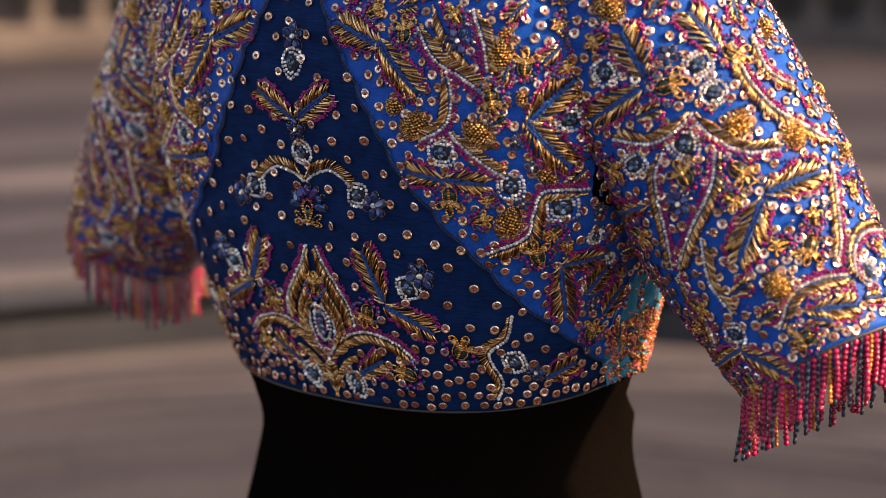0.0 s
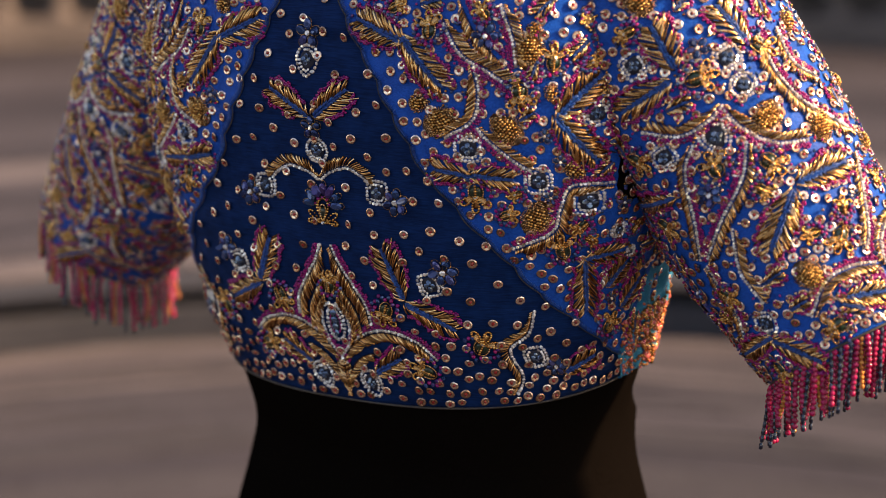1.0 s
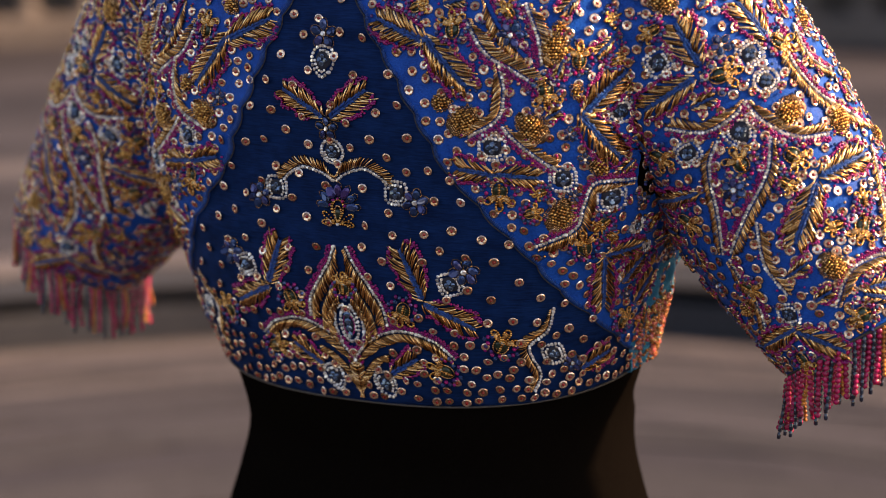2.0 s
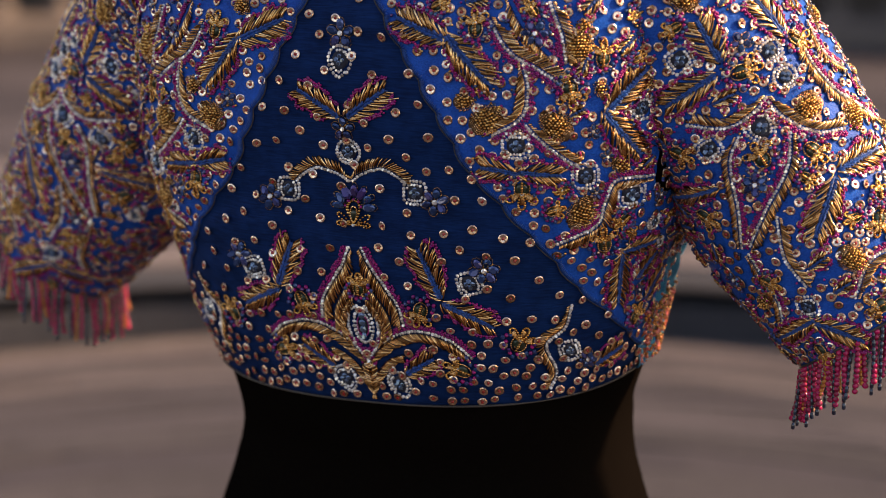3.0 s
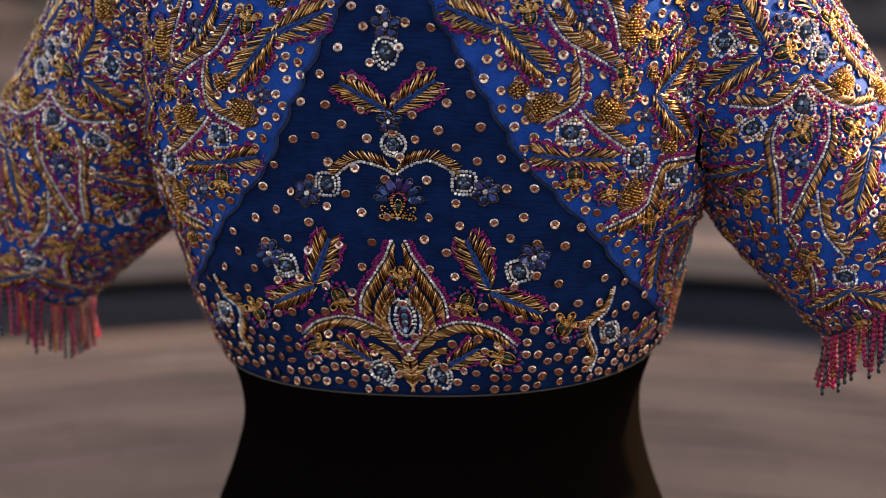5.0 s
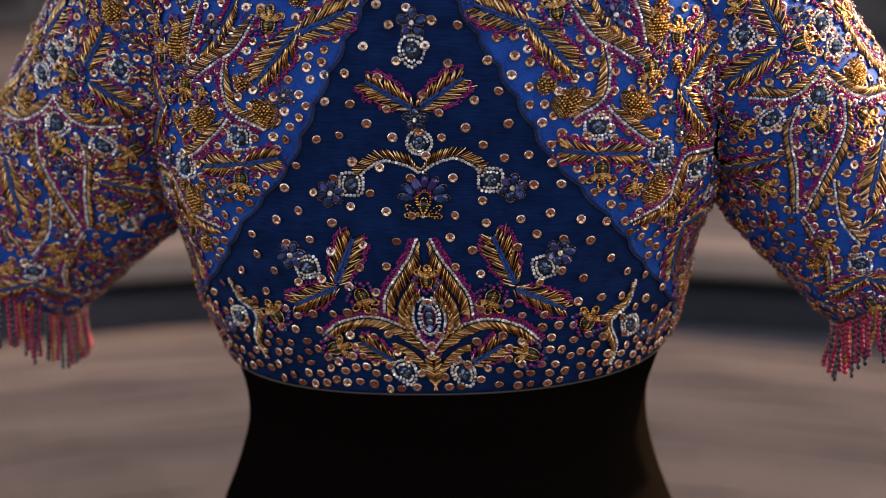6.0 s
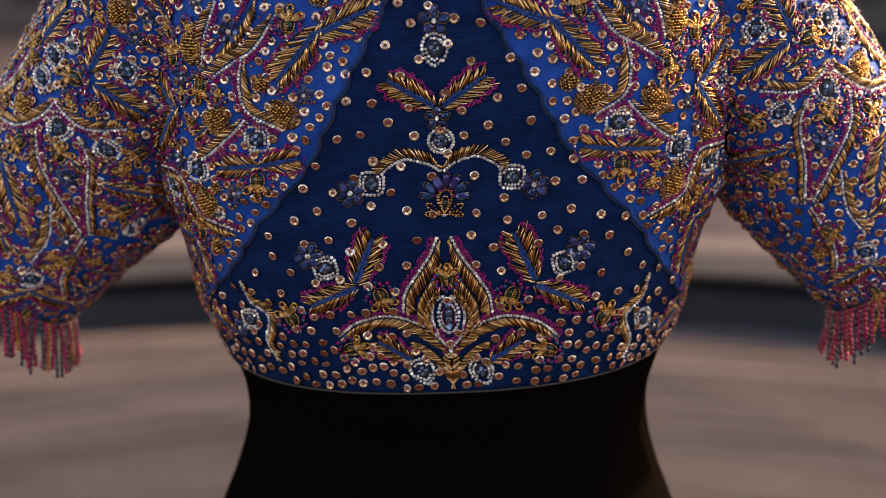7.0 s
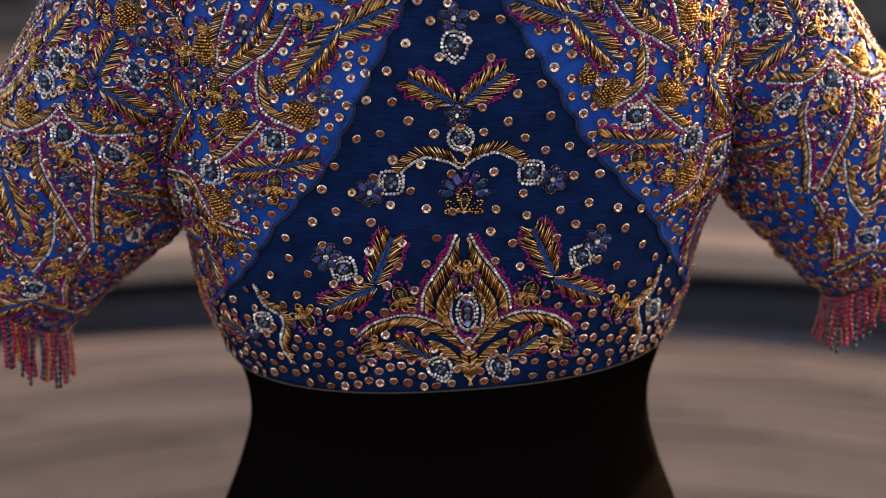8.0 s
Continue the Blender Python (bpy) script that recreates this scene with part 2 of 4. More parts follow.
def facing(surf):
    """+1 or -1, so that h points out of the cloth."""
    if not hasattr(surf, "sign"):
        surf.sign = 1.0
        v = 1.12 if isinstance(surf, Torso) else 0.15
        surf.sign = 1.0 if laid(surf, 0.0, v, 0.01)[1] < laid(surf, 0.0, v, 0.0)[1] else -1.0
    return surf.sign


LEFT_ARM = (0.1485, 0.0246, 1.2888), (0.3188, 0.0566, 1.0509), 0.0160
TORSO, SLEEVE_R, SLEEVE_L = Torso(), Sleeve(1, -0.010, sag=0.04), Sleeve(-1, 0.010, (0.0, 0.0), 0.17, *LEFT_ARM)
# the embroidery sits a little lower and further in on the wearer's left sleeve
SLEEVE_L_SEWN = Sleeve(-1, 0.010, (-0.009, 0.027), 0.17, *LEFT_ARM)

# ---- ground: round sunken court, one step up, carved kerb wall behind ----
def ring_band(name, profile, mat, parent=None, label="", turns=96, smooth=False):
    """A profile of (radius, height) swept round the stand."""
    ang = np.linspace(0, 2 * math.pi, turns, endpoint=False)
    verts = [(r * math.sin(a), -r * math.cos(a), z) for r, z in profile for a in ang]
    return mesh_object(name, verts, grid_faces(len(profile), turns, True), [mat], parent, label, smooth)


GROUND_Z = 0.028
ground = tagged(ring_band("ground", [(0.0, GROUND_Z), (3.26, GROUND_Z), (3.265, -0.3), (60, -0.3), (2000, -0.3)], JOINT), "dusty brown ground under the round stone court", "ground", kind="structure")
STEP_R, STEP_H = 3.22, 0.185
step = tagged(ring_band("step", [(STEP_R + 0.03, -0.012), (STEP_R + 0.02, 0.115), (STEP_R + 0.035, 0.122), (STEP_R + 0.36, 0.122), (STEP_R + 0.36, STEP_H - 0.022), (STEP_R + 0.01, STEP_H - 0.018), (STEP_R, STEP_H - 0.008), (STEP_R + 0.014, STEP_H), (STEP_R + 0.2, STEP_H - 0.012), (9.6, STEP_H - 0.012), (9.6, -0.3)], RISER, turns=160), "grey stone step, coloured darker to stand in for shade, with a projecting tread round the court", "step", kind="structure")


def ring_slabs(parent, radii, count, z, mats, name, thick=0.012):
    """Curved paving slabs with open joints, in rings round the stand."""
    rnd = random.Random(5)
    for k in range(len(radii) - 1):
        r0, r1 = radii[k] + 0.004, radii[k + 1] - 0.004
        n = max(6, round(count * (r0 + r1) / 2))
        wide = 2 * math.pi / n
        gap = 0.0006 / r1
        vs, steps = [], 5
        for top in (0, 1):
            for r in (r0, r1):
                for q in range(steps):
                    a = gap + (wide - 2 * gap) * q / (steps - 1)
                    vs.append((r * math.sin(a), -r * math.cos(a), top * thick))
        fs = []
        for q in range(steps - 1):
            a, c, d, e = q, steps + q, 2 * steps + q, 3 * steps + q
            fs += [(d, d + 1, e + 1, e), (a, a + 1, d + 1, d), (c + 1, c, e, e + 1)]
        fs += [(0, 2 * steps, 3 * steps, steps), (steps - 1, 2 * steps - 1, 4 * steps - 1, 3 * steps - 1)]
        first = None
        for i in range(n):
            if first is None:
                ob = first = mesh_object(name, vs, fs, [mats[k % len(mats)]], parent, smooth=False)
            else:
                ob = new(name, first.data)
                ob.parent = parent
            ob.location.z = z + rnd.uniform(-0.002, 0.002)
            ob.rotation_euler = (0, 0, wide * (i + 0.5 * (k % 2)) + 0.3 * k)


# ---- dress form ----
form_z = np.concatenate([np.linspace(0.70, 1.40, 71), [1.41]])
form_a = np.linspace(-math.pi, math.pi, 96, endpoint=False)
form_v = []
for z in form_z:
    zz = np.full_like(form_a, z)
    ring = oval(form_a, np.maximum(zz, 0.80))
    ring[:, 2] = zz
    if z < 0.80:
        ring[:, :2] = (CX, CY) + (ring[:, :2] - (CX, CY)) * (1.0 - 0.35 * ((0.80 - z) / 0.10) ** 2)
    form_v.append(ring)
form_v.append(np.array([[CX, CY, 1.415]]))
form_v.append(np.array([[CX, CY, 0.695]]))
form_v = np.concatenate(form_v)
form_f = grid_faces(len(form_z), 96, True)
n_end = len(form_z) * 96
form_f += [((len(form_z) - 1) * 96 + c, (len(form_z) - 1) * 96 + (c + 1) % 96, n_end) for c in range(96)]
form_f += [((c + 1) % 96, c, n_end + 1) for c in range(96)]
dress_form = tagged(mesh_object("dress_form", form_v, form_f, [BLACK]), "black jersey-covered dress form torso wearing the blouse", "mannequin")

stand = tagged(new("display_stand"), "dark steel pole stand under the dress form", "stand")
stand.location = (CX, CY, GROUND_Z)
for nm, prof in (("pole", [(0.0, 0.02), (0.016, 0.02), (0.016, 0.70), (0.0, 0.70)]), ("base_plate", [(0.0, 0.0), (0.17, 0.0), (0.175, 0.006), (0.165, 0.018), (0.03, 0.028), (0.0, 0.028)])):
    ring_band(nm, prof, METAL, stand, turns=48)

# ---- blouse cloth ----
blouse = tagged(new("blouse"), "royal blue blouse covered in gold, crystal and sequin embroidery", "blouse")


def bodice_mesh():
    cols, rows = 220, 90
    u_ang = np.linspace(-math.pi, math.pi, cols, endpoint=False)
    top = np.full(cols, 1.33)
    verts = []
    base = oval(u_ang, np.full(cols, 1.0), 0.003)
    low = hem_height(base)
    for r in range(rows):
        z = low + (top - low) * r / (rows - 1)
        p = oval(u_ang, z, 0.003)
        p[:, 1] += armhole(p) - fold(p, 0.0012)
        verts.append(p)
    inner = oval(u_ang, low, 0.0006)
    verts.insert(0, inner)
    return np.concatenate(verts), grid_faces(rows + 1, cols, True)


bv, bf = bodice_mesh()
bodice = mesh_object("bodice", bv, bf, [NET], blouse, "dark blue net-covered bodice back")


def sleeve_mesh(surf, name):
    cols, vs = 120, np.linspace(-0.03, surf.length, 70)
    us = np.linspace(-math.pi, math.pi, cols, endpoint=False) * 0.070
    verts = [laid(surf, us, np.full(cols, v), 0.0) for v in vs]
    verts += [laid(surf, us, np.full(cols, surf.length), -0.002), laid(surf, us, np.full(cols, surf.length - 0.08), -0.002)]
    return mesh_object(name, np.concatenate(verts), grid_faces(len(verts), cols, True), [SATIN], blouse, "royal blue satin elbow-length sleeve")


sleeve_r = sleeve_mesh(SLEEVE_R, "sleeve")
sleeve_l = sleeve_mesh(SLEEVE_L, "sleeve")


# ---- the scalloped border between net and satin: half width by height, in centimetres ----
EDGE_V = [98.0, 103.0, 105.6, 107.2, 108.6, 110.5, 111.7, 114.3, 116.7, 119.7, 122.4, 124.4, 126.5, 133.0]
EDGE_U = [25.0, 21.0, 18.3, 16.6, 15.1, 13.7, 12.8, 10.35, 8.2, 6.55, 4.95, 3.7, 2.4, -0.8]


def panel_edge(v):
    return np.interp(v, EDGE_V, EDGE_U) - 0.32 * np.abs(np.sin(math.pi * (v - 99.0) / 1.95))


def past_edge(u, v):
    """How far outside the border a place lies, in centimetres; u and v in metres."""
    a, c = np.asarray(u) * 100, np.asarray(v) * 100
    a = a - np.interp(c, [99, 105, 109, 114, 117.5, 124], [0.2, 0.42, 0.38, 0.25, 0.1, 0.0])
    mid = 0.34 - 0.04 * (c - 105)
    c = np.where(a < mid, c + 0.11 * np.clip((c - 104) / 9, 0, 1) * (mid - a), c)
    return np.abs(a - mid) + mid - np.interp(c, EDGE_V, EDGE_U)


# ---- embroidery: everything is laid out on the cloth in (u, v) and raised by h ----
RND = np.random.default_rng(11)
TAKEN = {"torso": [], "sleeve": []}


def taken(surf, u, v, r):
    TAKEN["torso" if surf is TORSO else "sleeve"].append((u, v, r))


class Sew:
    """Gathers threads, beads and stones on one piece of cloth, then becomes one mesh."""

    def __init__(self, surf):
        self.surf, self.v, self.f, self.m, self.mats, self.count = surf, [], [], [], [], 0

    def add(self, verts, faces, mat):
        """verts: (pieces, points, 3) in u, v, h; faces: rows of points, the same for each piece."""
        n, k, _ = verts.shape
        if mat not in self.mats:
            self.mats.append(mat)
        for i in range(n):
            at = self.count + i * k
            self.f += [tuple(at + q for q in f) for f in faces]
        self.m += [self.mats.index(mat)] * (n * len(faces))
        self.v.append(verts.reshape(-1, 3))
        self.count += n * k

    def threads(self, a, b, radius, lift, mat, low=0.0002, rings=5, sides=5):
        """Plump stitched threads from a to b that arch off the cloth."""
        a, b = np.atleast_2d(a), np.atleast_2d(b)
        n = len(a)
        radius = np.broadcast_to(np.asarray(radius, float), (n,))
        d = b - a
        d = d / (np.linalg.norm(d, axis=1, keepdims=True) + 1e-9)
        across = np.stack([-d[:, 1], d[:, 0]], 1)
        verts = np.zeros((n, rings, sides, 3))
        for i in range(rings):
            t = i / (rings - 1)
            c = a + (b - a) * t
            r = radius * (0.7 + 0.3 * math.sin(math.pi * min(max(t, 0.06), 0.94)) ** 0.5)
            up = low + lift * math.sin(math.pi * (0.1 + 0.8 * t))
            for j in range(sides):
                q = 2 * math.pi * j / sides
                verts[:, i, j, :2] = c + across * (r * math.cos(q))[:, None]
                verts[:, i, j, 2] = up + r * math.sin(q) + r * 0.5
        faces = grid_faces(rings, sides, True) + [tuple(range(sides))[::-1], tuple(range((rings - 1) * sides, rings * sides))]
        self.add(verts.reshape(n, -1, 3), faces, mat)

    def beads(self, at, radius, mat, h=0.0, sides=6, squash=1.0):
        at = np.atleast_2d(at)
        n = len(at)
        radius = np.broadcast_to(np.asarray(radius, float), (n,))
        h = np.broadcast_to(np.asarray(h, float), (n,))
        pts = [(0, 0, -1)] + [(math.sin(p) * math.cos(2 * math.pi * j / sides), math.sin(p) * math.sin(2 * math.pi * j / sides), -math.cos(p))
                              for p in (math.pi * 0.3, math.pi * 0.55, math.pi * 0.8) for j in range(sides)] + [(0, 0, 1)]
        pts = np.array(pts)
        verts = pts[None] * radius[:, None, None]
        verts[..., 2] *= squash
        verts[..., :2] += at[:, None]
        verts[..., 2] += (radius * squash * 0.85 + h)[:, None]
        faces = [(0, 1 + (j + 1) % sides, 1 + j) for j in range(sides)]
        for r in range(2):
            for j in range(sides):
                k = (j + 1) % sides
                faces.append((1 + r * sides + j, 1 + r * sides + k, 1 + (r + 1) * sides + k, 1 + (r + 1) * sides + j))
        faces += [(1 + 2 * sides + j, 1 + 2 * sides + (j + 1) % sides, 1 + 3 * sides) for j in range(sides)]
        self.add(verts, faces, mat)

    def stones(self, at, radius, mat, h=0.0, turn=0.0, wide=1.0, sides=8):
        """Cut stones: a girdle, sloped facets and a flat table, each tipped a little its own way."""
        at = np.atleast_2d(at)
        n = len(at)
        radius = np.broadcast_to(np.asarray(radius, float), (n,))
        spin = RND.uniform(0, 6.28, n) if turn is None else np.full(n, turn)
        tip = RND.normal(0, 0.36, (n, 2))
        verts = np.zeros((n, 3 * sides, 3))
        for lay, (r, z) in enumerate(((0.92, 0.0), (1.0, 0.55), (0.58, 1.05))):
            for j in range(sides):
                q = 2 * math.pi * (j + 0.5 * (lay == 2)) / sides
                x, y = r * np.cos(q) * wide, r * np.sin(q)
                i = lay * sides + j
                verts[:, i, 0] = at[:, 0] + radius * (x * np.cos(spin) - y * np.sin(spin))
                verts[:, i, 1] = at[:, 1] + radius * (x * np.sin(spin) + y * np.cos(spin))
                verts[:, i, 2] = h + radius * (z + tip[:, 0] * x * z + tip[:, 1] * y * z)
        faces = []
        for lay in range(2):
            for j in range(sides):
                k = (j + 1) % sides
                faces.append((lay * sides + j, lay * sides + k, (lay + 1) * sides + k, (lay + 1) * sides + j))
        faces.append(tuple(range(2 * sides, 3 * sides)))
        self.add(verts, faces, mat)

    def done(self, name, parent, label=""):
        p = np.concatenate(self.v)
        if self.surf is TORSO:
            p[:, 2] += 0.0011 * np.clip(past_edge(p[:, 0], p[:, 1]) / 0.5 + 0.5, 0, 1)
        w = laid(self.surf, p[:, 0], p[:, 1], p[:, 2])
        ob = mesh_object(name, w, self.f, self.mats, parent, label, True, self.m)
        flat = [k for k, m in enumerate(self.mats) if m in (STONE, CRYSTAL, BLUE_GLASS)]
        if flat:
            ob.data.polygons.foreach_set("use_smooth", ~np.isin(np.array(self.m), flat))
        return ob


def spline(points, step=0.0008):
    """Evenly spaced points of a smooth curve through the given ones."""
    p = np.array(points, float)
    p = np.vstack([2 * p[0] - p[1], p, 2 * p[-1] - p[-2]])
    out = []
    for i in range(1, len(p) - 2):
        t = np.linspace(0, 1, 40, endpoint=False)[:, None]
        out.append(0.5 * (2 * p[i] + (p[i + 1] - p[i - 1]) * t + (2 * p[i - 1] - 5 * p[i] + 4 * p[i + 1] - p[i + 2]) * t**2
                          + (3 * p[i] - 3 * p[i + 1] + p[i + 2] - p[i - 1]) * t**3))
    out = np.vstack(out + [p[-2:-1]])
    d = np.r_[0, np.cumsum(np.linalg.norm(np.diff(out, axis=0), axis=1))]
    s = np.linspace(0, d[-1], max(3, int(d[-1] / step) + 1))
    return np.stack([np.interp(s, d, out[:, 0]), np.interp(s, d, out[:, 1])], 1), d[-1]


def along(curve, total, gap, offset=0.0, start=0.0):
    """Places at even gaps beside a curve, with its direction."""
    s = np.linspace(0, total, len(curve))
    q = np.arange(start, total, gap)
    p = np.stack([np.interp(q, s, curve[:, 0]), np.interp(q, s, curve[:, 1])], 1)
    g = np.gradient(curve, axis=0)
    g = g / (np.linalg.norm(g, axis=1, keepdims=True) + 1e-12)
    d = np.stack([np.interp(q, s, g[:, 0]), np.interp(q, s, g[:, 1])], 1)
    side = np.stack([-d[:, 1], d[:, 0]], 1)
    return p + side * offset, d, side, q / total


def leaf(surf, u0, v0, u1, v1, width=None):
    """A leaf of slanting bullion threads with a blue vein and a beaded edge, from base to tip, in centimetres."""
    a, b = np.array((u0, v0)) / 100, np.array((u1, v1)) / 100
    d = b - a
    length = float(np.linalg.norm(d))
    d = d / length
    n = np.array((-d[1], d[0]))
    wide = (width or length * 21) / 100 * 1.22
    sew = Sew(surf)
    starts, ends, edge, vein0, vein1 = [], [], [], [], []
    count = max(9, int(length / 0.00142))
    for side in (1, -1):
        brim = []
        for i in range(count):
            s = 0.03 + 0.9 * i / (count - 1)
            lobe = 0.70 + 0.42 * ((s * 3.1 + 0.1 * side) % 1.0)
            w = wide * lobe * math.sin(math.pi * min(1.0, 0.14 + 0.82 * s)) ** 0.75
            ang = radians(40 + RND.normal(0, 7))
            reach = max(0.002, w / math.sin(ang)) * RND.uniform(0.93, 1.05)
            p = a + d * (s * length - 0.05 * length) + n * side * wide * RND.uniform(0.03, 0.14)
            q = p + (d * math.cos(ang) + n * side * math.sin(ang)) * reach * 0.86
            over = (q - a) @ d - length * 1.03
            if over > 0:
                q = q - d * over
            starts.append(p), ends.append(q)
            brim.append(q + (d * 0.4 + n * side) * 0.0006)
        brim = np.array(brim)
        brim[1:-1] = (brim[:-2] + 2 * brim[1:-1] + brim[2:]) / 4
        gone = np.r_[0, np.cumsum(np.linalg.norm(np.diff(brim, axis=0), axis=1))]
        for gap, start, off in ((0.0014, 0.0, 0.0), (0.0015, 0.0008, 0.0013)):
            at = np.arange(start, gone[-1], gap)
            edge += [np.array((np.interp(k, gone, brim[:, 0]), np.interp(k, gone, brim[:, 1]))) + n * side * off for k in at if off == 0 or RND.random() > 0.45]
        for i in range(int(length / 0.0011)):
            s = i / (length / 0.0011)
            p = a + d * s * length * 0.92
            vein0.append(p - n * side * 0.0003)
            vein1.append(p + (d * 0.8 + n * side * 0.75) * wide * RND.uniform(0.16, 0.46) * (1 - 0.5 * s))
    starts, ends = np.array(starts), np.array(ends)
    sew.threads(starts, ends, RND.uniform(0.00050, 0.00076, len(starts)), RND.uniform(0.0014, 0.0019), GOLD)
    sew.threads(np.array(vein0), np.array(vein1), 0.00052, 0.0019, BLUE_THREAD, rings=3, sides=4)
    ob = sew.done("embroidered_leaf", blouse)
    rim = Sew(surf)
    rim.beads(np.array(edge) + RND.normal(0, 0.0002, (len(edge), 2)), RND.uniform(0.0008, 0.0011, len(edge)), MAGENTA, 0.0003)
    tagged(rim.done("bead_edge", ob, "magenta bead edging"), kind="stuff")
    for s in (0.1, 0.35, 0.6, 0.85):
        c = a + d * s * length
        taken(surf, c[0], c[1], wide * (0.98 if 0.2 < s < 0.8 else 0.65))


def scroll(surf, points, gold=1, width=0.55, stones=True, beads=True):
    """A curling stem: slanting bullion on one side (gold +1 or -1), a row of rhinestones and a row of magenta beads on the other."""
    curve, total = spline(np.array(points) / 100)
    wide = width / 100
    sew = Sew(surf)
    p, d, side, q = along(curve, total, 0.0015, 0.0)
    taper = np.clip(np.minimum(q, 1 - q) * 7, 0.35, 1.0)[:, None]
    a = p + side * gold * 0.0008
    b = p + side * gold * (0.0008 + wide * taper * RND.uniform(0.9, 1.08, (len(p), 1))) + d * wide * RND.uniform(0.8, 1.1, (len(p), 1)) * taper
    sew.threads(a, b, RND.uniform(0.00050, 0.00068, len(a)), 0.0016, GOLD)
    if surf is not TORSO:
        p2, d2, side2, q2 = along(curve, total, 0.0017, 0.0, 0.00085)
        t2 = np.clip(np.minimum(q2, 1 - q2) * 7, 0.35, 1.0)[:, None]
        sew.threads(p2 + side2 * gold * 0.0008, p2 + side2 * gold * (0.0008 + wide * t2 * 0.95) + d2 * wide * 0.95 * t2, 0.0005, 0.001, BLUE_THREAD)
    ob = sew.done("scroll_stem", blouse)
    if stones:
        chain = Sew(surf)
        c = along(curve, total, 0.00225, -gold * 0.0009)[0]
        chain.stones(c + RND.normal(0, 0.00012, c.shape), RND.uniform(0.00108, 0.00128, len(c)), STONE, 0.0003, None)
        tagged(chain.done("rhinestone_chain", ob, "silver rhinestone chain"), kind="stuff")
    if beads:
        row = Sew(surf)
        for k, off in enumerate((0.0027, 0.0040, 0.0052)):
            c = along(curve, total, 0.00158, -gold * off, 0.0008 * k)[0]
            c = c[RND.random(len(c)) > (0.0, 0.02, 0.3)[k]]
            row.beads(c + RND.normal(0, 0.00022, c.shape), RND.uniform(0.0008, 0.00105, len(c)), MAGENTA)
        tagged(row.done("beading", ob, "magenta bead row"), kind="stuff")
    for c, _, sd, _ in zip(*along(curve, total, 0.006, gold * wide * 0.25)):
        taken(surf, c[0], c[1], wide * 0.55 + 0.0028)


def outline(shape, n, r):
    t = np.linspace(0, 2 * math.pi, n, endpoint=False) + 0.2
    x, y = np.cos(t), np.sin(t)
    if shape == "square":
        k = (np.abs(x) ** 4 + np.abs(y) ** 4) ** 0.25
        x, y = x / k, y / k
    if shape == "heart":
        y = y * (1.0 + 0.25 * np.abs(y)) + 0.25 * np.abs(x) - 0.12
    if shape == "drop":
        x = x * (1.0 - 0.30 * y)
        y = y * 1.35
    if shape == "long":
        x, y = x * 0.85, y * 1.6
    return np.stack([x, y], 1) * r


def gem(surf, u, v, size=1.55, shape="square", turn=0.0):
    """A crystal in a frame of rhinestones."""
    c, r = np.array((u, v)) / 100, size / 200
    turn = radians(turn)
    rot = np.array([[math.cos(turn), -math.sin(turn)], [math.sin(turn), math.cos(turn)]])
    plate = Sew(surf)
    rim = outline(shape, 16, r * 0.62) @ rot.T
    plate.add(np.concatenate([np.c_[c + rim * k, np.full(16, h)] for k, h in ((1.0, 0.0001), (0.96, 0.0007), (0.5, 0.0010))])[None],
              grid_faces(3, 16, True) + [tuple(range(32, 48))], SETTING)
    ob = plate.done("gem_motif", blouse, "smoky blue crystals framed in rhinestones")
    ring = Sew(surf)
    spots = ((0, -0.85), (0, -0.28), (0, 0.28), (0, 0.85)) if shape == "long" else ((-0.25, 0.03), (0.25, -0.03), (0.02, 0.25), (-0.02, -0.25))
    for k in spots:
        one = Sew(surf)
        one.stones(c + rot @ np.array(k) * r, r * (0.26 if shape == "long" else 0.19), CRYSTAL, 0.0009, None, 1.15, 6)
        one.done("crystal", ob)
    for rr, rad, hh in ((r * 0.90, 0.00122, 0.0003), (r * 0.62, 0.00100, 0.0008)):
        n = max(9, int(2 * math.pi * rr * (1.25 if shape in ("long", "drop") else 1.1) / (rad * 2.02)))
        pts = outline(shape, n, rr) @ rot.T + c
        if hh > 0.0005:
            pts = pts[np.sin(np.arange(n) * 2 * math.pi / n * 2 + u) > -0.5]
        ring.stones(pts, rad, STONE, hh, None)
    if shape == "long":
        ring.beads(outline(shape, 40, r * 0.55) @ rot.T + c, 0.0006, MAGENTA, 0.0011)
    tagged(ring.done("rhinestone_frame", ob), kind="stuff")
    taken(surf, c[0], c[1], r * (1.5 if shape == "long" else 1.08))


def blue_flower(surf, u, v, size=1.7, petals=6, turn=0.0):
    """Glass petals wired with silver round a small stone."""
    c, r = np.array((u, v)) / 100, size / 200
    sew = Sew(surf)
    for k in range(petals):
        q = radians(turn) + 2 * math.pi * k / petals
        d = np.array((math.cos(q), math.sin(q)))
        sew.stones(c + d * r * 0.62, r * 0.28, BLUE_GLASS, 0.0006, q, 1.35)
        t = np.linspace(0, 2 * math.pi, 10)
        n = np.array((-d[1], d[0]))
        loop = c + d * r * 0.62 + np.outer(np.cos(t), d) * r * 0.48 + np.outer(np.sin(t), n) * r * 0.36
        sew.threads(loop[:-1], loop[1:], 0.00022, 0.0, ANTIQUE, 0.0009, 3, 4)
    sew.stones(c, r * 0.2, STONE, 0.0012, None)
    sew.done("blue_glass_flower", blouse, "blue glass petals round a stone")
    taken(surf, c[0], c[1], r)


def loop_points(c, d, n, long, wide, count):
    t = np.linspace(0.15, 2 * math.pi - 0.15, count)
    return c + np.outer((1 - np.cos(t)) / 2 * long, d) + np.outer(np.sin(t) * wide * np.sin(t / 2), n)


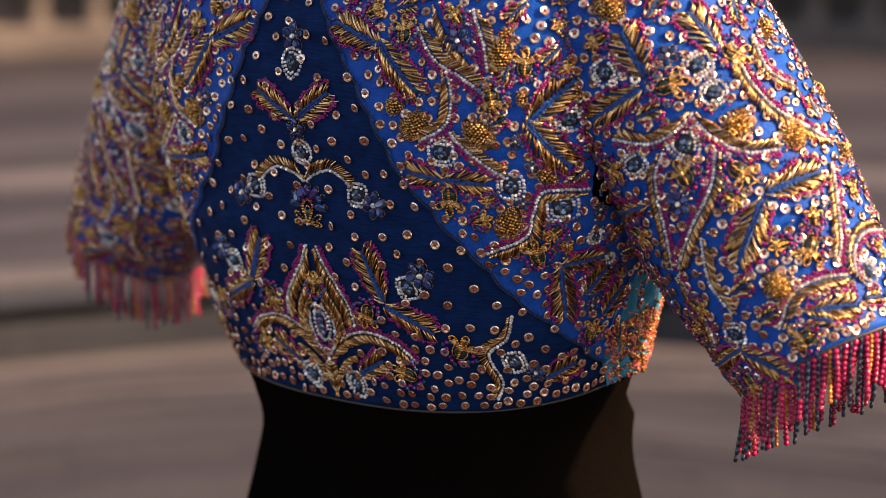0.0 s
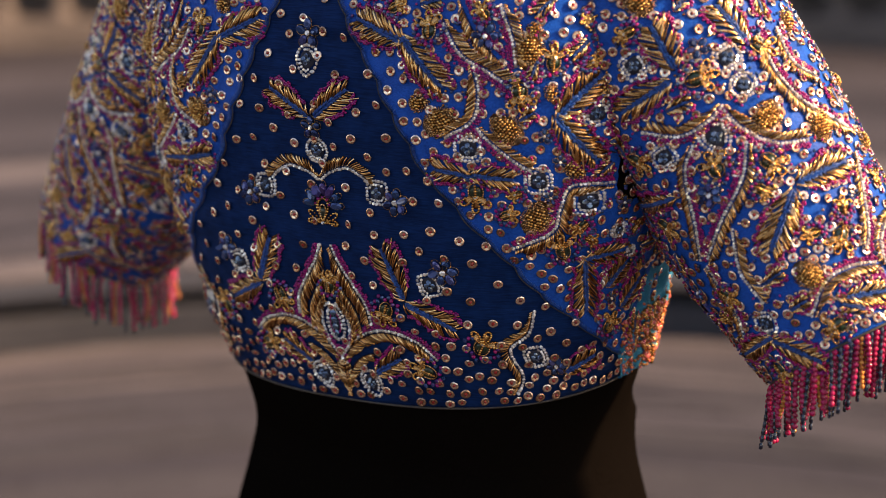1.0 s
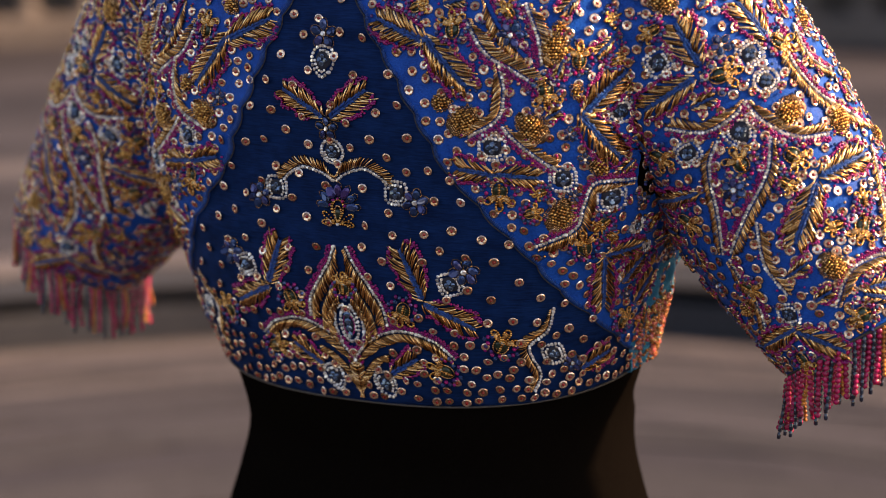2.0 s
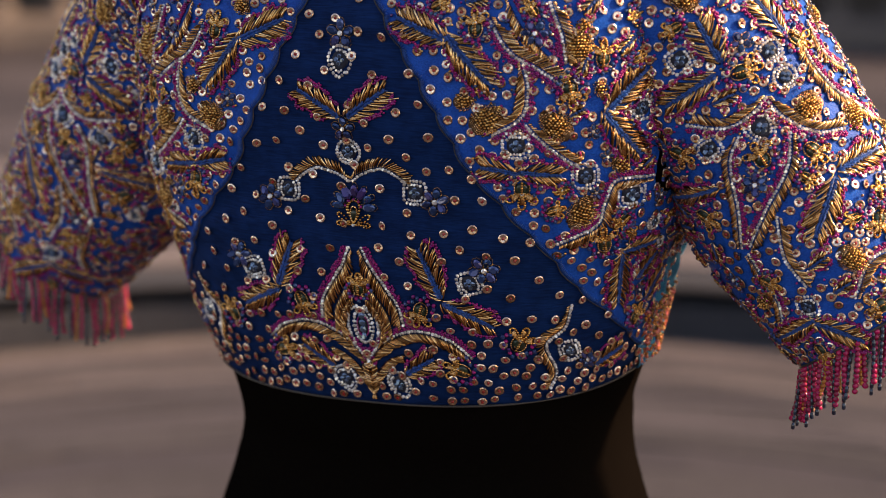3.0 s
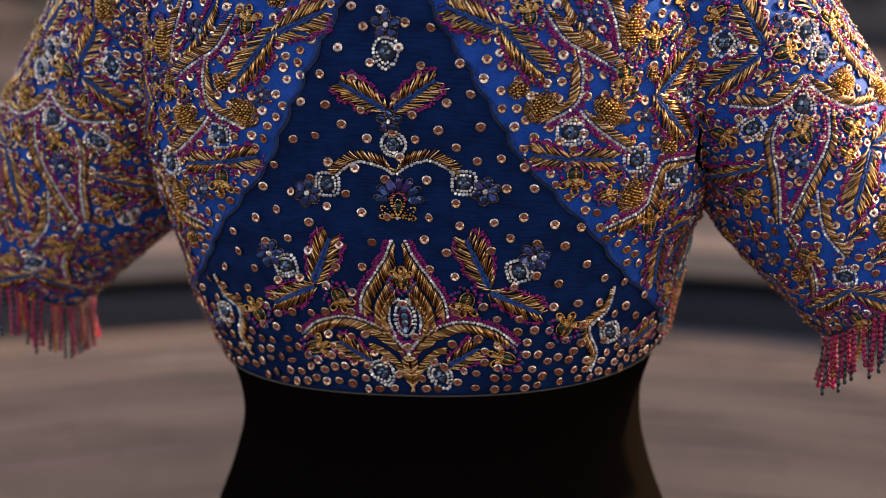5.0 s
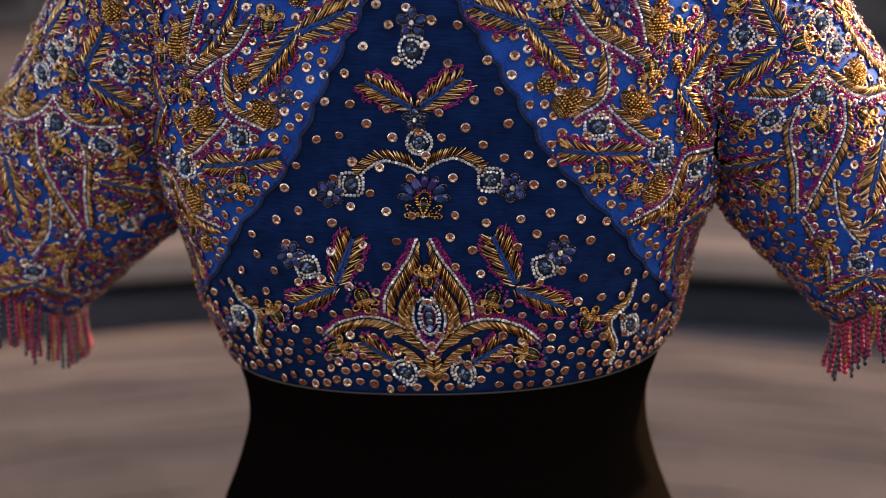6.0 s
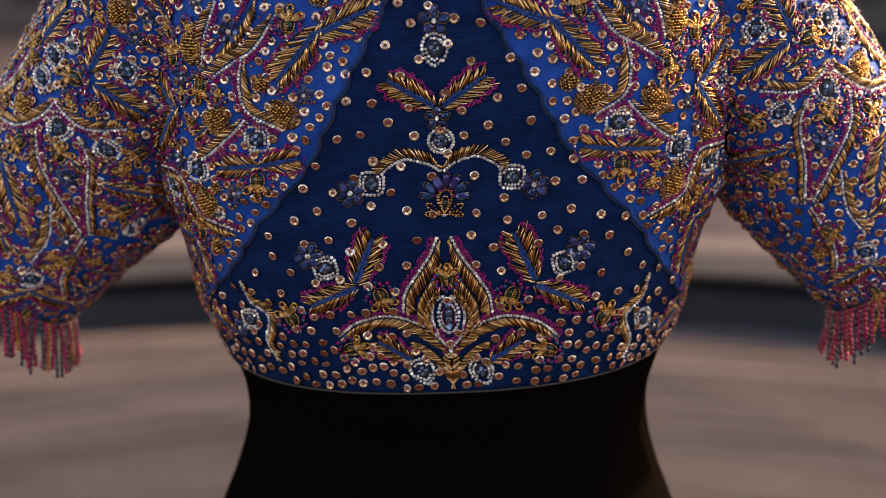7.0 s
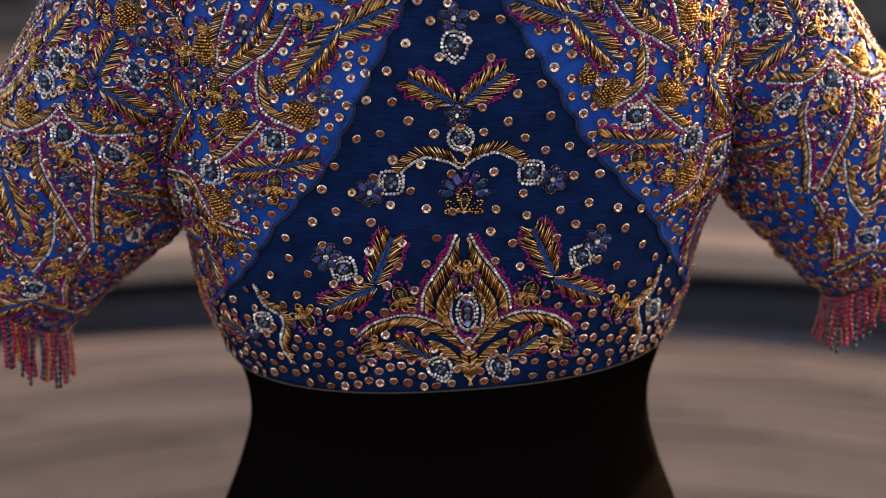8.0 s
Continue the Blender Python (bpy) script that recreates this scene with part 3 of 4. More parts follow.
def gold_flower(surf, u, v, turn=90.0, size=1.9, leaves=3):
    """Beaded gold loops over a dark green foil eye, with purple and blue beads behind."""
    c, r = np.array((u, v)) / 100, size / 200
    sew = Sew(surf)
    q = radians(turn)
    d, n = np.array((math.cos(q), math.sin(q))), np.array((-math.sin(q), math.cos(q)))
    sew.beads(c - d * r * 0.25, r * 0.42, GREEN, 0.0, 10, 0.35)
    t = np.linspace(0, 2 * math.pi, 22)
    ring = c - d * r * 0.25 + np.outer(np.cos(t), d) * r * 0.58 + np.outer(np.sin(t), n) * r * 0.46
    sew.threads(ring[:-1], ring[1:], 0.0006, 0.0, GOLD, 0.0010, 3, 5)
    for k in range(leaves):
        w = q + radians(58) * (k - (leaves - 1) / 2)
        dd, nn = np.array((math.cos(w), math.sin(w))), np.array((-math.sin(w), math.cos(w)))
        pts = loop_points(c + dd * r * 0.1, dd, nn, r * 0.95, r * 0.27, 17)
        sew.beads(pts, 0.00096, ANTIQUE, 0.0009)
        ray = np.linspace(-1, 1, 5)[:, None]
        sew.threads(c + dd * r * 0.12 + nn * ray * r * 0.06, c + dd * r * 0.82 + nn * ray * r * 0.17, 0.00045, 0.0012, GOLD, 0.0006)
    mid = c - d * r * 0.25 + np.outer(np.linspace(-0.42, 0.42, 6) * r, d)
    sew.beads(mid, 0.0011, ANTIQUE, 0.0018)
    sew.beads(mid[1:-1] + n * r * 0.15, 0.0007, ANTIQUE, 0.0014)
    ob = sew.done("gold_bead_flower", blouse, "gold beaded loops over a dark green eye")
    back = Sew(surf)
    k = np.arange(17)
    w = q + math.pi + (k - 8) * 0.25
    pts = c - d * r * 0.2 + np.stack([np.cos(w), np.sin(w)], 1) * r * (0.80 + 0.26 * (k % 3) / 2)[:, None]
    back.beads(pts[::2], 0.0017, BLUE_GLASS, 0.0)
    back.beads(pts[1::2], 0.0015, MAGENTA, 0.0)
    back.stones(c + d * r * 0.05, 0.0013, STONE, 0.002, None)
    tagged(back.done("bead_halo", ob, "purple and blue beads"), kind="stuff")
    taken(surf, c[0], c[1], r * 1.02)


def lotus(surf, u, v, size=2.6):
    """A fan of glass petals over a beaded gold cup."""
    c, r = np.array((u, v)) / 100, size / 200
    sew = Sew(surf)
    for k in range(7):
        q = radians(90 + (k - 3) * 29)
        d = np.array((math.cos(q), math.sin(q)))
        sew.stones(c + d * r * 0.66, r * 0.17, BLUE_GLASS, 0.0006, q, 1.6)
        loop = loop_points(c + d * r * 0.25, d, np.array((-d[1], d[0])), r * 0.78, r * 0.19, 9)
        sew.threads(loop[:-1], loop[1:], 0.00022, 0.0, ANTIQUE, 0.0009, 3, 4)
    for k in range(5):
        q = radians(90 + (k - 2) * 40)
        d = np.array((math.cos(q), math.sin(q)))
        sew.beads(c + d * r * 0.33, 0.0011, MAGENTA, 0.0012)
    cup = c - np.array((0, r * 0.30))
    sew.beads(cup, r * 0.24, GREEN, 0.0, 10, 0.35)
    for long, wide, up, mat, thick in ((0.95, 0.34, 0.0008, ANTIQUE, 0.00105), (0.70, 0.20, 0.0012, GOLD, 0.0008)):
        arch = loop_points(cup - np.array((0, r * 0.36)), np.array((0.0, 1.0)), np.array((1.0, 0.0)), r * long, r * wide, 24)
        sew.beads(arch, thick, mat, up)
    for k in (-1, 1):
        for q, long in ((35, 0.62), (-8, 0.55)):
            d = np.array((k * math.cos(radians(q)), math.sin(radians(q))))
            pts = loop_points(cup - np.array((-k * r * 0.18, r * 0.34)), d, np.array((-d[1], d[0])), r * long, r * 0.13, 13)
            sew.beads(pts, 0.0009, ANTIQUE, 0.0008)
    foot = np.stack([np.linspace(-0.55, 0.55, 11) * r + c[0], np.full(11, c[1] - 0.72 * r)], 1)
    sew.beads(foot, 0.0010, ANTIQUE, 0.0006)
    sew.stones(foot[5:6], 0.0013, STONE, 0.0016, None)
    sew.done("lotus_motif", blouse, "blue and purple petals over gold beads")
    taken(surf, c[0], c[1], r)


def pinecone(surf, u, v, turn=90.0, long=2.3, wide=1.9):
    """A padded teardrop of packed gold beads, coarse in the middle and fine round the rim."""
    c = np.array((u, v)) / 100
    q = radians(turn)
    d, n = np.array((math.cos(q), math.sin(q))), np.array((-math.sin(q), math.cos(q)))
    sew = Sew(surf)
    for k in (-0.28, 0.0, 0.28):
        sew.beads(c + d * k * long / 100, wide / 200 * (0.80 - 0.6 * abs(k) - 0.4 * k), PADDING, -0.0012, 10, 0.25)
    for gap, lo, hi, rad, mat in ((0.00125, 0.6, 1.0, 0.00066, GOLD), (0.00190, 0.0, 0.62, 0.00108, ANTIQUE)):
        xs = np.arange(-0.5 * long / 100, 0.5 * long / 100, gap)
        pts, hs = [], []
        for i, x in enumerate(xs):
            s = x / (long / 200)
            half = wide / 200 * math.sqrt(max(0, 1 - s * s)) * (1.0 - 0.28 * s)
            for y in np.arange(-half + (i % 2) * gap * 0.5, half, gap):
                f = math.hypot(s, y / (wide / 200 * (1 - 0.28 * s)))
                if lo <= f <= hi:
                    pts.append(c + d * x + n * y + RND.normal(0, 0.00012, 2)), hs.append(0.0028 * (1 - f * f))
        if pts:
            sew.beads(np.array(pts), rad, mat, np.array(hs), 5)
    ob = sew.done("beaded_pinecone", blouse, "padded teardrop of antique gold beads")
    taken(surf, c[0], c[1], wide / 190)


def spray(surf, u, v, spread, count, mats, seed=0, r=0.0009):
    """A loose cluster of small beads."""
    g = np.random.default_rng(seed)
    sew = Sew(surf)
    for m in mats:
        sew.beads(np.array((u, v)) / 100 + g.normal(0, spread / 200, (count, 2)), g.uniform(r * 0.8, r * 1.3, count), m, 0.0015)
    tagged(sew.done("bead_crust", blouse, "orange and red bead cluster"), kind="stuff")


# ---- the pattern: centre column, then each half, then each sleeve ----
def pattern_centre(surf):
    blue_flower(surf, *at_side(-0.43, 125.02, 1), 1.9, 5, 90)
    gem(surf, *at_side(-0.43, 123.34, 1), 1.75, 'heart')
    blue_flower(surf, *at_side(-0.29, 118.93, 1), 1.6, 5, 90)
    gem(surf, *at_side(-0.08, 117.39, 1), 1.75, 'round')
    lotus(surf, *at_side(0.13, 113.68, 1), 3.3)
    gem(surf, *at_side(0.34, 105.42, 1), 1.75, 'long')
    gold_flower(surf, *at_side(0.27, 108.29, 1), 90, 1.7)


def drift(v):
    # the sewn centre line wanders a little from the body's
    return float(np.interp(v, [99, 105, 109, 114, 117.5, 124], [0.2, 0.42, 0.38, 0.25, 0.1, 0.0]))


def at_side(u, v, side):
    # the right half as given, or its mirror over the slightly slanting centre line; centimetres
    if side > 0:
        return u + drift(v) * (1 - u / 30), v
    mid = 0.34 - 0.04 * (v - 105)
    slope = min(1.0, max(0.0, (v - 104) / 9))
    spread = 0.10 * max(0.0, u - 8.5) * min(1.0, max(0.0, (v - 111) / 3)) * min(1.0, max(0.0, (30 - u) / 6))
    return 2 * mid - u + drift(v) - spread, v - 0.11 * slope * (u - mid)


def pattern_half(surf, side):
    def at(u, v):
        return at_side(u, v, side)

    leaf(surf, *at(-0.01, 119.70), *at(3.00, 121.87), 0.85)
    scroll(surf, [at(-0.01, 115.50), at(0.69, 115.99), at(2.09, 116.48), at(3.21, 116.06), at(3.91, 115.50)], side, 0.6, True, False)
    gem(surf, *at(4.40, 115.01), 1.7)
    blue_flower(surf, *at(5.80, 114.52), 1.8, 6, 20)
    leaf(surf, *at(6.08, 107.94), *at(4.47, 111.58), 0.95)
    leaf(surf, *at(6.08, 107.66), *at(9.65, 105.84), 0.85)
    gold_flower(surf, *at(4.47, 106.75), 90 + side * 160, 2.0)
    gem(surf, *at(7.97, 109.13), 1.7, 'square', 15)
    blue_flower(surf, *at(8.95, 110.11), 1.9, 6, 10)
    scroll(surf, [at(0.50, 110.85), at(1.10, 109.65), at(2.20, 108.15), at(2.95, 106.9), at(3.14, 105.6)], -side, 0.75)
    scroll(surf, [at(0.55, 107.87), at(1.46, 106.82), at(2.09, 105.63), at(2.02, 104.30)], -side, 0.6, False, False)
    scroll(surf, [at(0.55, 109.27), at(1.25, 108.08), at(2.23, 106.47), at(2.51, 104.79)], -side, 0.6, False, False)
    scroll(surf, [at(0.20, 102.41), at(1.74, 104.30), at(3.98, 105.28), at(6.22, 104.79), at(7.69, 103.53)], -side, 0.7)
    scroll(surf, [at(0.30, 99.9), at(0.34, 101.2), at(0.40, 102.5)], -side, 0.5, False, False)
    scroll(surf, [at(0.27, 99.96), at(0.62, 101.57), at(1.74, 103.04), at(2.93, 103.67)], -side, 0.6, False, False)
    scroll(surf, [at(0.62, 106.9), at(1.25, 106.4), at(1.5, 105.2), at(1.2, 103.9)], side, 0.25, True, False)
    leaf(surf, *at(3.07, 102.13), *at(5.31, 103.60), 0.75)
    gem(surf, *at(2.45, 101.25), 1.7, 'heart', 20)
    gold_flower(surf, *at(6.71, 102.83), 90 + side * 70, 2.0)
    scroll(surf, [at(14.48, 107.45), at(13.99, 105.91), at(12.59, 104.65), at(13.08, 102.62), at(12.52, 101.29)], -side, 0.55, True, False)
    gem(surf, *at(14.27, 104.09), 1.6, 'square', 10)
    gold_flower(surf, *at(10.98, 105.07), 90 + side * -30, 2.1)
    blue_flower(surf, *at(15.46, 103.25), 1.4)
    leaf(surf, *at(16.02, 102.76), *at(18.75, 103.81), 0.75)
    leaf(surf, *at(6.78, 124.95), *at(3.07, 126.28), 0.95)
    leaf(surf, *at(6.64, 125.30), *at(9.79, 122.01), 0.95)
    gold_flower(surf, *at(8.46, 125.93), 90 + side * 10, 1.9)
    blue_flower(surf, *at(12.10, 125.51), 1.7)
    scroll(surf, [at(9.30, 126.35), at(10.77, 124.39), at(12.38, 123.48), at(14.27, 122.29)], side, 0.7)
    scroll(surf, [at(11.40, 123.83), at(11.75, 122.15), at(11.40, 120.40), at(9.58, 119.21)], -side, 0.65)
    scroll(surf, [at(11.82, 119.91), at(12.66, 119.00), at(14.13, 117.81), at(14.97, 117.32)], side, 0.55)
    pinecone(surf, *at(9.37, 120.19), 90 + side * -55)
    pinecone(surf, *at(13.50, 119.98), 90 + side * 50)
    gem(surf, *at(11.12, 118.58), 1.8)
    leaf(surf, *at(11.19, 116.76), *at(8.60, 117.18), 0.75)
    leaf(surf, *at(11.19, 116.83), *at(14.06, 116.69), 0.75)
    gold_flower(surf, *at(11.40, 115.50), 90 + side * 180, 2.1)
    gem(surf, *at(15.32, 116.62), 1.8)
    pinecone(surf, *at(15.11, 114.24), 90 + side * -20)
    scroll(surf, [at(19.66, 116.20), at(17.35, 116.20), at(16.58, 114.66), at(16.09, 113.19), at(13.64, 112.00)], side, 0.6)
    gem(surf, *at(18.26, 115.22), 1.9)
    gold_flower(surf, *at(16.65, 112.14), 90 + side * 10, 2.0)
    gold_flower(surf, *at(14.41, 122.01), 90 + side * 190, 2.0)
    pinecone(surf, *at(14.83, 124.81), 90 + side * 0)
    gold_flower(surf, *at(16.30, 124.25), 90 + side * 0, 1.8)
    leaf(surf, *at(16.58, 120.61), *at(19.24, 123.48), 0.9)
    leaf(surf, *at(16.44, 120.82), *at(19.03, 117.60), 0.9)
    gem(surf, *at(18.82, 120.82), 1.6)
    scroll(surf, [at(10.28, 127.68), at(11.47, 125.86), at(13.15, 124.11)], -side, 0.6, False, True)
    scroll(surf, [at(12.94, 127.40), at(13.78, 125.51), at(14.20, 123.62)], side, 0.6)
    leaf(surf, *at(18.12, 111.23), *at(21.13, 111.51), 0.7)
    leaf(surf, *at(18.12, 111.02), *at(17.98, 106.75), 0.9)
    pinecone(surf, *at(19.59, 124.88), 90 + side * 0)
    leaf(surf, *at(19.59, 108.78), *at(21.55, 110.60), 0.8)
    gem(surf, *at(20.08, 109.48), 1.4)
    leaf(surf, *at(20.85, 106.96), *at(23.02, 109.06), 0.8)
    leaf(surf, *at(22.15, 102.9), *at(22.55, 106.2), 0.6)
    gold_flower(surf, *at(19.9, 105.9), 90 + side * -30, 1.8)


def pattern_sleeve(surf):
    leaf(surf, 2.70, 7.22, 2.98, 3.86, 0.9)
    leaf(surf, 2.07, 7.71, -1.64, 7.50, 0.9)
    gem(surf, 0.95, 5.54, 1.7)
    gold_flower(surf, 3.54, 8.55, 20, 2.1)
    gem(surf, 5.43, 8.41, 1.7)
    gem(surf, 5.36, 10.37, 1.7, 'round')
    scroll(surf, [(3.68, 10.72), (2.42, 11.07), (0.88, 10.86), (-0.80, 9.32)], +1, 0.65)
    scroll(surf, [(3.68, 10.79), (3.96, 12.47), (5.15, 14.43), (7.18, 15.41)], -1, 0.65)
    gem(surf, 2.49, 12.26, 1.9, 'drop')
    pinecone(surf, 5.43, 12.89, 160)
    pinecone(surf, 8.30, 14.99, 100)
    scroll(surf, [(1.09, 11.84), (-0.17, 13.03), (-1.43, 15.97), (-2.97, 18.49)], +1, 0.4)
    scroll(surf, [(3.82, 13.66), (2.56, 15.48), (0.04, 17.16), (-2.48, 18.91)], -1, 0.6)
    gem(surf, -0.66, 11.49, 1.7)
    gold_flower(surf, 1.58, 13.80, 270, 2.0)
    gold_flower(surf, -2.34, 10.79, 60, 1.9)
    gold_flower(surf, 4.38, 15.55, 70, 2.0)
    leaf(surf, 5.08, 17.44, 9.07, 17.72, 0.95)
    leaf(surf, 4.73, 17.65, 1.30, 20.73, 1.05)
    scroll(surf, [(10.12, 17.44), (9.14, 19.68), (8.02, 22.06), (7.11, 23.25)], +1, 0.55)
    gold_flower(surf, 5.78, 21.78, 130, 2.1)
    pinecone(surf, 3.05, 23.11, 60)
    leaf(surf, -1.64, 14.08, -7.73, 12.68, 0.7)
    gold_flower(surf, -3.67, 15.48, 60, 2.0)
    scroll(surf, [(0.39, 17.93), (-0.73, 20.66), (-0.66, 23.18)], -1, 0.6, True, False)
    scroll(surf, [(1.79, 25.49), (3.68, 23.95), (5.57, 23.81), (7.60, 24.30)], +1, 0.65)
    gem(surf, -1.57, 24.37, 1.7, 'square', 20)
    leaf(surf, -1.92, 25.49, 0.81, 28.78, 0.85)
    leaf(surf, -1.71, 25.42, -6.12, 25.42, 0.7)
    gold_flower(surf, 2.84, 26.75, 180, 2.2)
    gold_flower(surf, -2.97, 27.73, 90, 1.9)
    blue_flower(surf, 0.39, 15.20, 1.6)
    scroll(surf, [(-2.83, 19.12), (-3.04, 21.22), (-3.53, 23.32), (-4.86, 24.93)], +1, 0.45)
    gold_flower(surf, -2.76, 21.57, 60, 1.7)
    leaf(surf, 6.83, 8.34, 6.48, 4.98, 0.9)
    gold_flower(surf, 7.60, 8.97, 60, 2.0)
    scroll(surf, [(7.74, 8.20), (7.53, 11.00), (8.30, 13.59), (10.96, 16.25)], +1, 0.65)
    scroll(surf, [(9.28, 8.48), (9.07, 10.79), (10.40, 12.40)], +1, 0.5)
    scroll(surf, [(13.41, 22.13), (10.19, 22.13), (8.58, 23.11), (8.16, 24.51)], +1, 0.55)
    leaf(surf, 4.38, 25.42, 7.53, 26.19, 0.85)
    gem(surf, 9.28, 24.51, 1.6)
    leaf(surf, 5.29, 26.54, 3.75, 25.56, 0.7)
    pinecone(surf, 3.19, 2.46, 90)
    leaf(surf, -5.77, 13.10, -5.28, 15.06, 0.6)


pattern_centre(TORSO)
for side in (1, -1):
    pattern_half(TORSO, side)
for surf in (SLEEVE_R, SLEEVE_L_SEWN):
    pattern_sleeve(surf)


# ---- satin side panels over the net, with a scalloped corded edge ----
for side in (1, -1):
    rows = np.linspace(99.0, 132.5, 180)
    cols = np.linspace(0, 1, 46) ** 1.3
    pts = []
    for v in rows:
        e = panel_edge(v)
        for k, c in enumerate(cols):
            u, w = at_side(e + (30.0 - e) * c, v, side)
            pts.append((u / 100, w / 100, -0.0006 if k == 0 else 0.0011))
    pts = np.array(pts)
    low = hem_height(TORSO.place(pts[:, 0], np.full(len(pts), 1.0)))
    pts[:, 1] = np.maximum(pts[:, 1], low + 0.0005)
    mesh_object("satin_panel", laid(TORSO, pts[:, 0], pts[:, 1], pts[:, 2]), grid_faces(len(rows), len(cols)), [SATIN], blouse, "royal blue satin side panel")
    # the turquoise gusset under the arm: a bunched wedge, plain at the top, crusted with beads lower down
    gus_s, gus_v = np.meshgrid(np.linspace(0, 1, 40), np.linspace(99.5, 109.2, 50))
    start = np.interp(gus_v, [99.5, 103.5, 107.0, 109.2], [20.2, 20.7, 22.0, 23.7])
    gus_u = start + (31.5 - start) * gus_s
    puff = 0.0021 + 0.0016 * np.sin(2.1 * gus_u + 0.9 * gus_v) * np.sin(math.pi * gus_s) + 0.0012 * np.sin(1.9 * gus_v - 3.2 * gus_u)
    gu, gv = np.vectorize(lambda a, c: at_side(a, c, side))(gus_u.ravel(), gus_v.ravel())
    gu, gv = gu / 100, gv / 100
    gv = np.maximum(gv, hem_height(TORSO.place(gu, np.full(len(gu), 1.0))) + 0.0006)
    mesh_object("side_gusset", laid(TORSO, gu, gv, puff.ravel()), grid_faces(50, 40), [TURQUOISE], blouse, "turquoise satin gusset under the arm")
    for k in range(28):
        uu, vv = 23.3 + 0.95 * (k % 7) + 0.3 * (k // 7 % 2), 102.0 + 1.25 * (k // 7)
        spray(TORSO, *at_side(uu, vv, side), 0.85, 7, (FRINGE_GOLD, CORAL, ANTIQUE), 60 + k, 0.00135)
    for k in range(9):
        spray(TORSO, *at_side(20.9 + 0.5 * (k % 3) + 0.25 * (k // 3), 102.0 + 1.5 * (k // 3), side), 0.9, 3, (CORAL, FRINGE_GOLD), 90 + k, 0.0013)
    cord = Sew(TORSO)
    line = np.array([at_side(float(panel_edge(v)), v, side) for v in np.linspace(102.5, 131.0, 350)]) / 100
    cord.threads(line[:-1], line[1:], 0.00045, 0.0, PIPING, 0.001, 3, 5)
    tangent = np.gradient(line, axis=0)
    tangent = tangent / np.linalg.norm(tangent, axis=1, keepdims=True)
    out_way = np.stack([tangent[:, 1], -tangent[:, 0]], 1) * side
    for k, reach in ((0, 0.0032), (1, 0.0024)):
        a = line[k::2] + out_way[k::2] * 0.0006
        cord.threads(a, a + out_way[k::2] * reach + tangent[k::2] * 0.0006, 0.00033, 0.0004, BLUE_THREAD, 0.0012, 3, 4)
    cord.done("panel_cord", blouse, "thin dull gold cord along the scallops")


# ---- hem and cuff piping ----
def tube(name, path, radius, mat, parent, label="", closed=True, sides=6):
    p = np.array(path)
    d = (np.roll(p, -1, 0) - np.roll(p, 1, 0)) if closed else np.gradient(p, axis=0)
    d = d / np.linalg.norm(d, axis=1, keepdims=True)
    x = np.cross(d, (0, 0, 1.0))
    x = x / np.linalg.norm(x, axis=1, keepdims=True)
    y = np.cross(x, d)
    q = np.linspace(0, 2 * math.pi, sides, endpoint=False)
    v = p[:, None] + radius * (np.cos(q)[None, :, None] * x[:, None] + np.sin(q)[None, :, None] * y[:, None])
    f = grid_faces(len(p), sides, True)
    if closed:
        f += [((len(p) - 1) * sides + j, (len(p) - 1) * sides + (j + 1) % sides, (j + 1) % sides, j) for j in range(sides)]
    return mesh_object(name, v.reshape(-1, 3), f, [mat], parent, label)


hem_a = np.linspace(-math.pi, math.pi, 260, endpoint=False)
hem_p = oval(hem_a, np.full(260, 1.0), 0.003)
hem_p = oval(hem_a, hem_height(hem_p), 0.0034)
tube("hem_piping", hem_p, 0.0008, PIPING, blouse, "dull gold corded hem")
for surf, sl in ((SLEEVE_R, sleeve_r), (SLEEVE_L, sleeve_l)):
    us = np.linspace(-math.pi, math.pi, 140, endpoint=False) * 0.070
    tube("cuff_piping", laid(surf, us, np.full(140, surf.length), 0.0002), 0.0009, PIPING, sl, "dull gold corded cuff")


# ---- sequins: faceted cups, each held by a red seed bead ----
def sequin_shape():
    v, f, m, sides = [], [], [], 10
    for r, z, turned in ((0.95, 0.05, 0.0), (1.0, 0.16, 0.0), (0.80, 0.27, 0.5), (0.30, 0.20, 0.0)):
        v += [(r * math.cos(2 * math.pi * (j + turned) / sides), r * math.sin(2 * math.pi * (j + turned) / sides), z + (0.05 * (j % 2) if turned else 0)) for j in range(sides)]
    for lay in range(3):
        for j in range(sides):
            k = (j + 1) % sides
            a, b, c, d = lay * sides + j, lay * sides + k, (lay + 1) * sides + k, (lay + 1) * sides + j
            f += [(a, b, d), (b, c, d)] if lay else [(a, b, c, d)]
    m += [0] * len(f)
    n = len(v)
    v += [(0.34 * math.cos(math.pi * j / 3), 0.34 * math.sin(math.pi * j / 3), 0.15) for j in range(6)]
    v += [(0.30 * math.cos(math.pi * j / 3), 0.30 * math.sin(math.pi * j / 3), 0.42) for j in range(6)] + [(0, 0, 0.54)]
    f += [(n + j, n + (j + 1) % 6, n + 6 + (j + 1) % 6, n + 6 + j) for j in range(6)] + [(n + 6 + j, n + 6 + (j + 1) % 6, n + 12) for j in range(6)]
    m += [1] * 12
    return np.array(v), f, m


SQ_V, SQ_F, SQ_M = sequin_shape()


